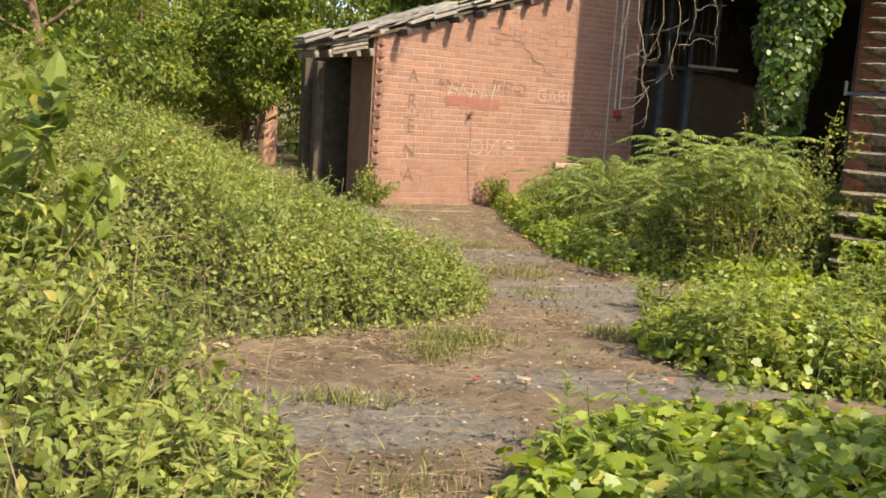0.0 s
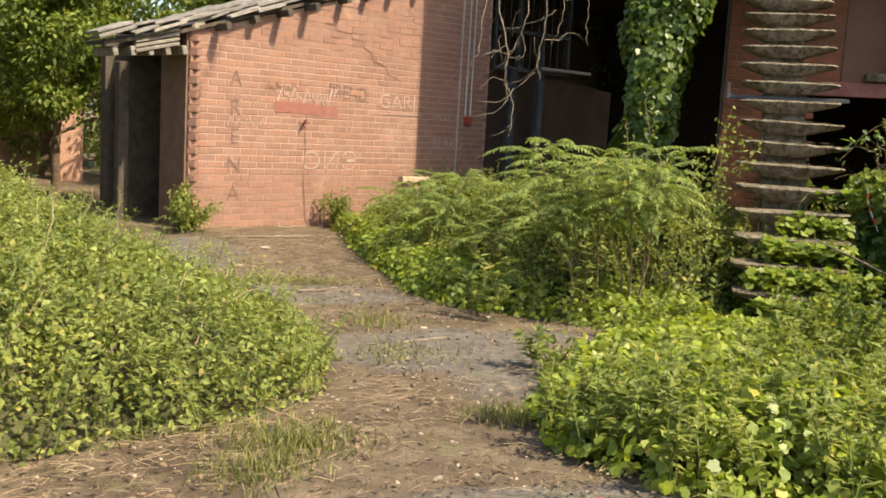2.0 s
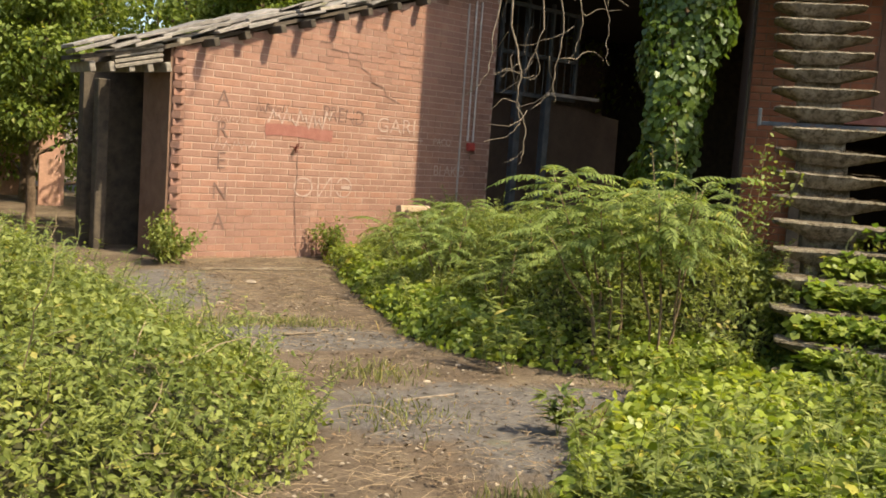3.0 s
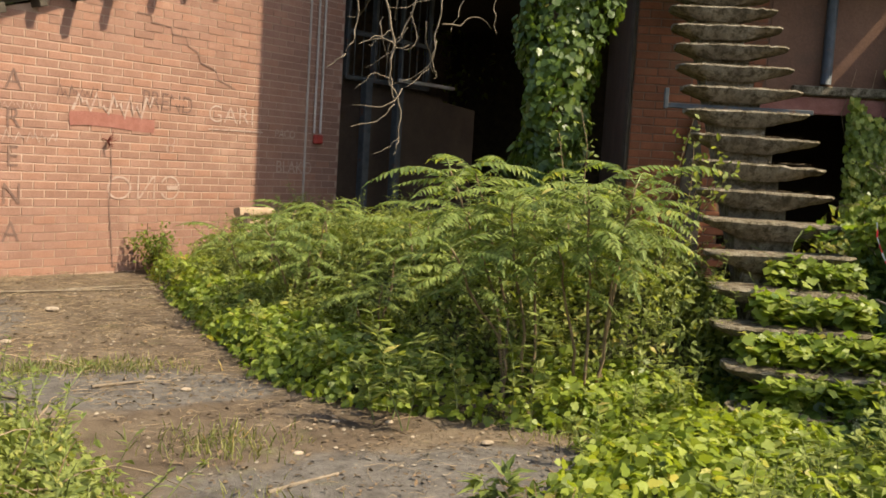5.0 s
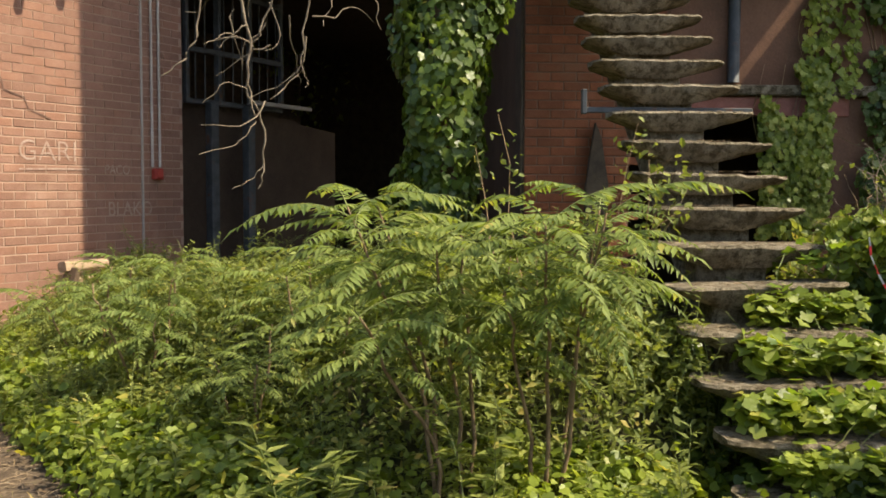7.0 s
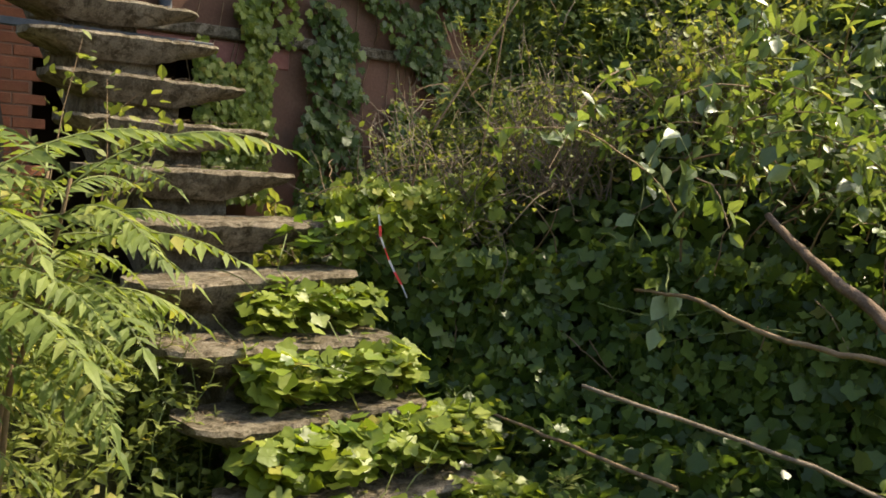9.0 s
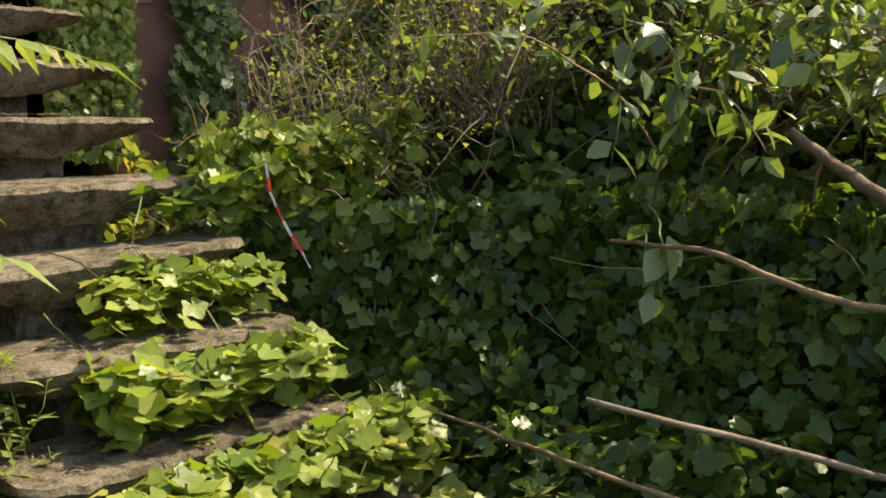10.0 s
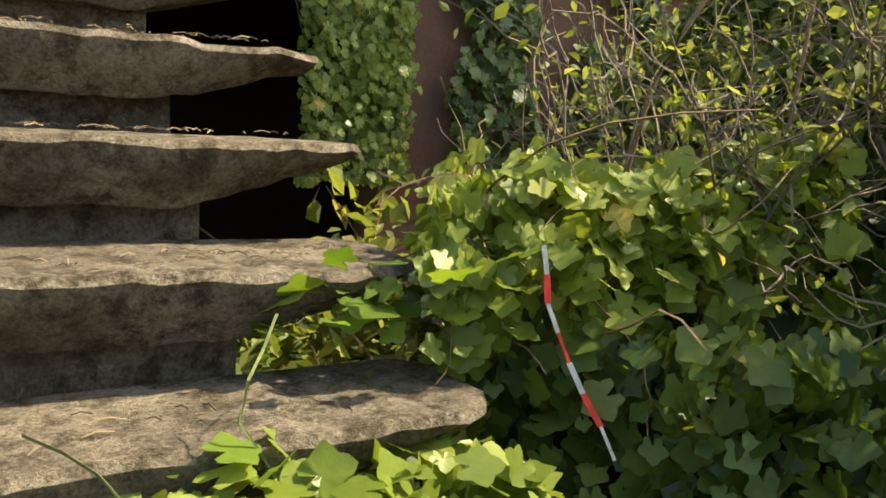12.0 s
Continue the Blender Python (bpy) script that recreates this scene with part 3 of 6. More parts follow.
def lay_bricks(m, parent, x0, x1, top, near, holes=(), meshes=BRICKS, rest=M_BRICK_I):
    """Bricks in running bond on a face: those in the near stretch as pieces, the others joined."""
    pile = Pile()
    box = np.array([(x, y, z) for x in (-0.5, 0.5) for y in (-0.5, 0.5) for z in (-0.5, 0.5)])
    faces = np.array([(0, 2, 3), (0, 3, 1), (4, 5, 7), (4, 7, 6), (0, 1, 5), (0, 5, 4), (2, 6, 7), (2, 7, 3), (1, 3, 7), (1, 7, 5), (0, 4, 6), (0, 6, 2)])
    rot = np.array(m.to_3x3())
    count = 0
    row = 0
    z = COURSE / 2
    while z < 8.2:
        x = x0 - (BRICK_L / 2 if row % 2 else 0)
        while x < x1 - 0.02:
            a, b = max(x, x0), min(x + BRICK_L, x1)
            x += BRICK_L
            w = b - a
            c = (a + b) / 2
            if w < 0.05 or z > top(c) - 0.05 or any(h[0] < c < h[1] and h[2] < z < h[3] for h in holes):
                continue
            out = min(0.001, rng.normal(0, 0.0016))
            full = abs(w - BRICK_L) < 0.01
            if near(c, z) and count < 300 and (full or abs(w - BRICK_L / 2) < 0.01):
                ob = new("brick", meshes[0 if full else 1])
                ob.parent = parent
                ob.matrix_basis = m @ pose(c, out, z, rng.normal(0, 0.3), rng.normal(0, 0.25), 0)
                count += 1
            else:
                v = box * np.array([w - JOINT, 0.024, COURSE - JOINT]) + np.array([c, out, z])
                pile.add(v @ rot.T + np.array(m.translation), faces)
        row += 1
        z += COURSE
    if pile.n:
        tagged(pile.mesh("bricks", rest, parent), kind="stuff")


# ---------------------------------------------------------------- hall between shed and house
def build_hall():
    # Partition wears the darker plaster copy, its shade being in the colour.
    par = part("wall_partition", prism(SHED, [(10.86, -0.1), (14.4, -0.1), (14.4, 2.06), (13.6, 2.13), (13.5, 2.18), (10.86, 2.20)], 0.55, 0.75), M_PLASTER_SHADED)
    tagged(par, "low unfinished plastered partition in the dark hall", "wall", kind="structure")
    # Hall walls and ceiling take the dark timber tone to imitate an unlit room.
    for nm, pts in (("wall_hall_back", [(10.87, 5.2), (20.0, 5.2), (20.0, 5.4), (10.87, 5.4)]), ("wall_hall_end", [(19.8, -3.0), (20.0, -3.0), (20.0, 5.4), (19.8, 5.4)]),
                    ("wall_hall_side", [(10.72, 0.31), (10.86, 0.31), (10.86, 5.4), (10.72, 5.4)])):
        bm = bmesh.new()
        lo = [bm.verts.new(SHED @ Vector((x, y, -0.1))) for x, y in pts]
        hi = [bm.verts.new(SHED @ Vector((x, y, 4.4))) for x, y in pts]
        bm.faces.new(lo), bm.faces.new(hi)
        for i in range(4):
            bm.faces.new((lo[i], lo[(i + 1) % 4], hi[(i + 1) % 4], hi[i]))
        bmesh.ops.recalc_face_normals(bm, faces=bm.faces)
        tagged(part(nm, bm, M_WOOD_SHADE), "hall wall coloured dark for the shade inside", "wall", kind="structure")
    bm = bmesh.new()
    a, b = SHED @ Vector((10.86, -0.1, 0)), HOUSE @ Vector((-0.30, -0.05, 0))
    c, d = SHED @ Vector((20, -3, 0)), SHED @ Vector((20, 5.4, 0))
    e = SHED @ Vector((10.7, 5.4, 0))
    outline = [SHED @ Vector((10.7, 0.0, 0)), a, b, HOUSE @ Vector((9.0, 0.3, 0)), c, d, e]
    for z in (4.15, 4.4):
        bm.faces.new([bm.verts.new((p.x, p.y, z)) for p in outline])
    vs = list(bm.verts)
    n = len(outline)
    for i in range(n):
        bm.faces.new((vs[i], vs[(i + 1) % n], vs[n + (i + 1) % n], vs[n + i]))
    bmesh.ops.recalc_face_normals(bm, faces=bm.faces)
    tagged(part("ceiling", bm, M_WOOD_SHADE), "hall ceiling coloured dark for the shade inside", "ceiling", kind="structure")
    # Unseen upper wall, added to keep sun off the gable's right end.
    bm = bmesh.new()
    q = (b - a).normalized()
    q = Vector((-q.y, q.x, 0)) * 0.2
    lo = [bm.verts.new((p.x, p.y, 3.95)) for p in (a, b, b + q, a + q)]
    hi = [bm.verts.new((p.x, p.y, 9.2)) for p in (a, b, b + q, a + q)]
    bm.faces.new(lo), bm.faces.new(hi)
    for i in range(4):
        bm.faces.new((lo[i], lo[(i + 1) % 4], hi[(i + 1) % 4], hi[i]))
    bmesh.ops.recalc_face_normals(bm, faces=bm.faces)
    tagged(part("wall_hall_front", bm, M_BRICK_DARK_I), "unseen upper brick wall added to shade the gable wall", "wall", kind="structure")
    # metal window leaning on the partition
    win = thing("window_1", "old dark steel window frame without glass", "window", kind="structure", at=tuple(SHED @ Vector((12.2, 0.5, 2.25))))
    L = Matrix.Translation(-Vector(win.location)) @ SHED
    for s in (11.42, 11.95, 12.5, 13.1):
        part("mullion", bm_box(L @ pose(s, 0.47, 2.95), 0.055, 0.06, 1.4, 0.006), M_STEEL, win)
    for z in (2.27, 2.85, 3.55):
        part("rail", bm_box(L @ pose(12.26, 0.468, z), 1.72, 0.05, 0.06, 0.006), M_STEEL, win)
    for s in np.arange(11.6, 13.05, 0.16):
        part("bar", bm_box(L @ pose(s, 0.50, 2.9), 0.014, 0.014, 1.3), M_STEEL, win)
    for s in (11.78, 12.42):
        post = part("steel_post", bm_box(SHED @ pose(s, 0.42, 1.12), 0.13, 0.10, 2.3, 0.008), M_STEEL)
        tagged(post, "dark upright steel post before the partition", "post", "steel posts")
    bar = part("steel_rail", bm_box(SHED @ pose(12.9, 0.30, 2.31), 1.2, 0.05, 0.05, 0.006), M_PIPE)
    tagged(bar, "pale horizontal steel rail in the hall", "rail")


build_hall()


# ---------------------------------------------------------------- house with the outer stair
HOLE = (0.62, 2.22, -0.2, 2.06)


def build_house():
    bm = bmesh.new()
    for x0, x1, z0, z1 in ((-0.285, HOLE[0], -0.1, 7.9), (HOLE[0], HOLE[1], HOLE[3], 7.9), (HOLE[1], 9.5, -0.1, 7.9)):
        bm_box(HOUSE @ pose((x0 + x1) / 2, 0.143, (z0 + z1) / 2), x1 - x0, 0.30, z1 - z0, 0, bm)
    wall = part("wall_house", bm, M_MORTAR_DARK)
    tagged(wall, "shaded brown-red brick house wall behind the stair", "wall", kind="structure")
    skin = bmesh.new()
    for x0, x1, z0, z1 in ((0.96, HOLE[1], HOLE[3] + 0.02, 3.36), (HOLE[1] + 0.004, 5.4, 0.0, 3.36)):
        bm_box(HOUSE @ pose((x0 + x1) / 2, -0.013, (z0 + z1) / 2), x1 - x0, 0.012, z1 - z0, 0.002, skin)
    part("plaster_skin", skin, M_PLASTER_BROWN, wall, "stained brown plaster on the brickwork")
    # Room walls get their dimness from the same darkened plaster.
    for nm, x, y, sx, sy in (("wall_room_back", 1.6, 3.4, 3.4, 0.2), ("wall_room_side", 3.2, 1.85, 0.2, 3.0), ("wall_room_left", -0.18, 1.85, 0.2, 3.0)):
        tagged(part(nm, bm_box(HOUSE @ pose(x, y, 2.0), sx, sy, 4.2), M_PLASTER_SHADED), "dim wall of the room under the balcony", "wall", kind="structure")
    # Slabs added above to shade the wall; their gap lets a sun stripe through.
    for i, (x0, x1) in enumerate(((-0.28, 2.36), (2.56, 9.5))):
        sl = part("balcony_slab", bm_box(HOUSE @ pose((x0 + x1) / 2, -0.345, 3.44), x1 - x0, 0.68, 0.14, 0.01), M_CONCRETE)
        tagged(sl, "concrete balcony slab shaped to shade the house wall", "balcony", "balcony slabs")
    led = part("ledge", bm_box(HOUSE @ pose(3.4, -0.03, 2.14), 4.4, 0.10, 0.09, 0.012), M_CONCRETE)
    tagged(led, "narrow concrete ledge over the dark opening", "ledge", kind="structure")
    lin = part("rust_board", bm_box(HOUSE @ pose(1.6, -0.012, 2.00), 1.9, 0.04, 0.16, 0.008), M_PAINT_RED)
    tagged(lin, "rust-red board across the dark opening", "board")
    jamb = part("door_jamb", bm_box(HOUSE @ pose(-0.303, 0.15, 2.1), 0.03, 0.30, 4.2, 0.004), M_WOOD_SHADE)
    tagged(jamb, "dark steel jamb at the hall opening", "jamb", kind="structure")
    pipe = Pile()
    pipe.tube([HOUSE @ Vector((1.50, -0.06, z)) for z in (2.2, 2.9, 3.36)], 0.05, 8)
    tagged(pipe.mesh("rain_pipe", M_STEEL, None, True), "dark rain pipe on the house wall", "pipe")
    blk = bmesh.new()
    prism(HOUSE, [(0.22, 0.0), (0.44, 0.0), (0.42, 1.35), (0.36, 1.72), (0.31, 1.85), (0.27, 1.6), (0.23, 1.3)], -0.10, -0.04, blk)
    tagged(part("dark_plank", blk, M_WOOD_SHADE), "pointed dark plank leaning on the brick wall", "plank")
    return wall


house_wall = build_house()


# ---------------------------------------------------------------- stair
def tread_mesh(seed):
    """A cantilevered concrete step: thick over the beam, thin at both ends, chipped front edge."""
    r = np.random.default_rng(seed)
    c, hw = 0.250, 0.424
    bm = bmesh.new()
    n = 25
    rings = []
    for i in range(n):
        k = i / (n - 1) * 2 - 1
        x = c + hw * k
        e = abs(k)
        reach = (k + 0.14) / (1.14 if k > -0.14 else 0.86)
        thick = 0.030 + 0.084 * max(0.0, 1 - max(0.0, abs(reach) - 0.34) / 0.66) ** 1.05
        chip = 0.0045 * r.standard_normal() + 0.004 * math.sin(5 * k + seed) if 0 < i < n - 1 else 0.0
        front = 0.000 + chip + (0.045 if e > 0.97 else 0.0) + 0.10 * max(0, e - 0.75)
        back = 0.315 - (0.07 if e > 0.97 else 0.0)
        z = 0.0025 * r.standard_normal()
        rings.append([bm.verts.new((x, front + 0.012, z)), bm.verts.new((x, front, z - 0.013)), bm.verts.new((x, front + 0.014, z - thick * 0.52)), bm.verts.new((x, front + 0.062, z - thick)),
                      bm.verts.new((x, back, -thick)), bm.verts.new((x, back, 0.002)), bm.verts.new((x, 0.17, 0.003 * r.standard_normal()))])
    for a, b in zip(rings, rings[1:]):
        for j in range(7):
            bm.faces.new((a[j], b[j], b[(j + 1) % 7], a[(j + 1) % 7]))
    bm.faces.new(rings[0])
    bm.faces.new(list(reversed(rings[-1])))
    bmesh.ops.recalc_face_normals(bm, faces=bm.faces)
    for f in bm.faces:
        f.smooth = len(f.verts) == 4
    for e in bm.edges:
        e.smooth = e.calc_face_angle(0.0) < radians(38)
    return bm


def build_stair():
    st = thing("outer_stair", "steep worn concrete stair of cantilevered steps on one beam", "stair", at=tuple(STAIR_B))
    L = Matrix.Translation(-STAIR_B) @ STAIR
    for k in range(0, 19):
        ob = part("step", tread_mesh(30 + k), M_CONCRETE, st, "mossy chipped concrete step")
        ob.matrix_basis = L @ pose(rng.normal(0, 0.008), RUN * k, STEP0 + RISE * k, rng.normal(0, 0.5), rng.normal(0.3, 0.7), rng.normal(0, 1.0))
        part("riser_block", bm_box(L @ pose(0.21, RUN * k + 0.21, STEP0 + RISE * k - 0.095 - RISE * 0.36), 0.36, 0.20, RISE * 1.05, 0.008, None, 0.004), M_CONCRETE, st)
    slope = math.degrees(math.atan2(RISE, RUN))
    ln = math.hypot(RISE, RUN) * 18.6
    mid = 9.2
    part("beam", bm_box(L @ pose(0.21, RUN * mid + 0.25, STEP0 + RISE * mid - 0.27, slope, 0, 0), 0.30, ln, 0.20, 0.01), M_CONCRETE, st, "inclined concrete beam")
    # steel bar through the flight
    part("crossbar", bm_box(L @ pose(0.24, RUN * 10 + 0.10, STEP0 + RISE * 10 - 0.150), 1.05, 0.035, 0.035, 0.004), M_STEEL, st, "rusty steel bar")
    part("bracket", bm_box(L @ pose(-0.285, RUN * 10 + 0.10, STEP0 + RISE * 10 - 0.10, 0, 0, 0), 0.03, 0.04, 0.15, 0.004), M_STEEL, st, "bent grey steel bracket")


build_stair()

# ---------------------------------------------------------------- thickets and ivy
def sumac_frond(pile_leaf, pile_stem, base, direction, length, n=16):
    """A feather-shaped leaf: an arching stalk with paired narrow leaflets."""
    d = unit(np.array(direction, float))
    p = np.array(base, float)
    path = [p.copy()]
    for i in range(n):
        d = unit(d + np.array([0, 0, -0.075]) + rng.normal(0, 0.014, 3))
        p = p + d * length / n
        path.append(p.copy())
    path = np.array(path)
    pile_stem.tube(path, np.linspace(0.0035, 0.001, len(path)), 3)
    tan = unit(np.gradient(path, axis=0))
    side = unit(np.cross(tan, np.array([0, 0, 1.0])))
    idx = np.arange(2, len(path))
    prof = np.sin(np.clip((idx - 1) / n, 0, 1) * np.pi * 0.80 + 0.38)
    ll = length * 0.185 * np.clip(prof, 0.25, 1)
    for sgn in (-1, 1):
        al = tan[idx] * 0.55 + sgn * side[idx] * 0.85 + np.array([0, 0, -0.30]) + rng.normal(0, 0.09, (len(idx), 3))
        up = np.cross(side[idx], tan[idx])
        up = np.where(up[:, 2:3] < 0, -up, up) + rng.normal(0, 0.15, (len(idx), 3)) + sgn * side[idx] * 0.35
        pile_leaf.add(*leaves(path[idx], al, up, ll * rng.uniform(0.85, 1.15, len(idx)), LANCE, 1.3))
    pile_leaf.add(*leaves(path[-1:], tan[-1:], np.array([[0, 0, 1.0]]), np.array([length * 0.17]), LANCE, 1.2))


def sumac_shrub(foot, stems, label, low=0.60):
    """A young sumac: several leaning stems, each with a whorl of long feathered leaves."""
    sh = thing("sumac_shrub", label, "shrub", "sumac shrubs", at=(foot[0], foot[1], 0))
    o = np.array((foot[0], foot[1], 0.0))
    lp, sp, tp = Pile(), Pile(), Pile()
    for dx, dy, h, nf, fl in stems:
        top = np.array((dx, dy, h))
        ctrl = np.array([(dx * 0.35, dy * 0.35, 0.0), (dx * 0.40, dy * 0.45, h * 0.35), (dx * 0.78, dy * 0.75, h * 0.75), top])
        k = np.linspace(0, 3, 10)
        path = np.stack([np.interp(k, range(4), ctrl[:, i]) for i in range(3)], 1) + rng.normal(0, 0.008, (10, 3))
        tp.tube(path, np.linspace(0.010, 0.004, 10), 6)
        for i in range(nf):
            f = low + (1 - low) * (i + 1) / nf
            b = np.array([np.interp(f * 9, range(10), path[:, j]) for j in range(3)])
            a = i * 2.4 + rng.uniform(-0.4, 0.4)
            el = 0.30 + 0.75 * (f - low) / (1 - low) * rng.uniform(0.4, 1.15)
            sumac_frond(lp, sp, b, (math.cos(a), math.sin(a), el), fl * rng.uniform(0.8, 1.15))
    tp.mesh("trunk", M_STEM, sh, True)
    tagged(sp.mesh("stalk", M_GREENSTEM, sh), kind="stuff")
    lp.mesh("crown", L_SUMAC, sh)
    return sh


def weed_stems(pl, ps, x, y, z, h, n=9, leaf=0.07, lean=0.12):
    """An upright weed with whorls of narrow leaves."""
    path = wander((x, y, z), (rng.normal(0, lean), rng.normal(0, lean), 1), h, 8, 0.05 + lean * 0.3)
    ps.tube(path, np.linspace(0.004, 0.0015, len(path)), 3)
    m = n * 3
    f = rng.uniform(0.25, 1, m)
    pos = np.stack([np.interp(f * 8, range(9), path[:, j]) for j in range(3)], 1)
    a = rng.uniform(0, 6.28, m)
    al = np.stack([np.cos(a), np.sin(a), rng.uniform(-0.1, 0.7, m)], 1)
    pl.add(*leaves(pos, al, np.tile([0, 0, 1.0], (m, 1)) + rng.normal(0, 0.2, (m, 3)), leaf * rng.uniform(0.6, 1.2, m), LANCE, 1.3))


POLY_BRAMBLE = [(-1.40, 5.05), (-0.82, 5.30), (0.02, 5.80), (0.40, 6.12), (0.56, 7.00), (0.46, 7.55), (0.08, 8.3), (-0.42, 9.0), (-1.0, 9.8), (-1.75, 10.9), (-2.2, 12.4), (-6.5, 12.4), (-6.5, 3.0), (-2.6, 3.4), (-2.0, 4.4)]
H_BRAMBLE = mound(POLY_BRAMBLE, lambda x, y: np.clip(0.34 - 0.26 * x - 0.03 * (y - 7), 0.27, 1.05), 11, 0.38, 2.3, 1.0)
POLY_NEAR = [(-3.2, 4.2), (-2.0, 4.15), (-1.0, 4.05), (-0.55, 3.75), (-0.42, 3.1), (-0.42, 1.9), (-0.55, 0.9), (-3.2, 0.8)]
H_NEAR = mound(POLY_NEAR, lambda x, y: np.clip(0.18 + 0.62 * (-0.55 - x), 0.18, 1.35), 13, 0.25, 4.0, 0.35, 0.08)
POLY_FRONT = [(0.42, 1.2), (0.24, 2.6), (0.28, 3.25), (0.62, 3.75), (1.2, 4.12), (2.3, 4.0), (3.4, 3.6), (3.4, 1.2)]
H_FRONT = mound(POLY_FRONT, 0.17, 17, 0.3, 6.0, 0.25, 0.05)
POLY_BED = [(1.66, 4.85), (1.36, 5.35), (1.40, 5.95), (1.92, 6.92), (2.55, 7.62), (3.2, 7.85), (3.6, 7.85), (3.68, 7.3), (3.8, 6.4), (4.2, 4.2), (2.6, 4.55)]
H_BED = mound(POLY_BED, lambda x, y: np.where(np.abs((y - 6.15) * 0.846 - (x - 1.3) * 0.533) < 0.6, 0.13, 0.23), 19, 0.40, 5.0, 0.6, 0.04)
POLY_RIM = [(1.08, 13.4), (1.20, 10.8), (1.33, 9.1), (1.58, 8.55), (2.20, 8.08), (2.66, 7.74), (3.25, 7.82), (3.65, 8.1), (2.9, 9.4), (2.2, 11.0), (1.8, 13.6)]
H_RIM = mound(POLY_RIM, 0.20, 23, 0.35, 6.0, 0.5, 0.06)
POLY_SHRUB = [(1.5, 13.9), (1.38, 11.0), (1.55, 9.6), (2.15, 8.85), (2.9, 8.45), (3.75, 8.10), (4.35, 9.0), (5.0, 10.4), (5.3, 11.8), (4.2, 12.9), (3.3, 14.9)]
H_SHRUB = mound(POLY_SHRUB, lambda x, y: np.clip(0.42 + 0.22 * (x - 1.6), 0.38, 0.80) - np.where(y > 11, 0.08, 0), 29, 0.40, 3.0, 1.0, 0.12)
POLY_UNDER = [(3.45, 7.75), (4.5, 8.0), (5.3, 8.9), (6.2, 9.6), (7.2, 10.4), (6.2, 11.2), (5.5, 11.5), (4.9, 10.9), (4.2, 9.6)]
POLY_FOOT = [(3.75, 7.98), (3.65, 7.3), (3.8, 6.3), (4.2, 5.4), (4.6, 5.6), (4.95, 6.5), (5.2, 7.2), (5.2, 7.8), (4.85, 8.45), (4.35, 8.25)]
H_FOOT = mound(POLY_FOOT, lambda x, y: np.clip(0.14 + 0.35 * (x - 4.0), 0.10, 0.5), 43, 0.4, 5.0, 0.35, 0.06)
H_UNDER = mound(POLY_UNDER, 0.22, 37, 0.35, 5.0, 0.3, 0.06)
POLY_IVYHILL = [(4.72, 8.36), (5.08, 7.55), (4.96, 6.9), (4.70, 6.3), (4.45, 5.6), (4.4, 3.6), (9.5, 3.0), (9.5, 8.2), (7.6, 9.6), (6.0, 9.5), (5.3, 9.0)]
H_IVYHILL = mound(POLY_IVYHILL, lambda x, y: np.clip(1.40 + 0.45 * (x - 5.0) + 0.22 * (7.9 - y), 1.2, 2.4) + 0.75 * np.exp(-((x - 5.75) ** 2 + (y - 7.85) ** 2) / 0.45), 31, 0.26, 2.6, 1.6, 0.80, True)


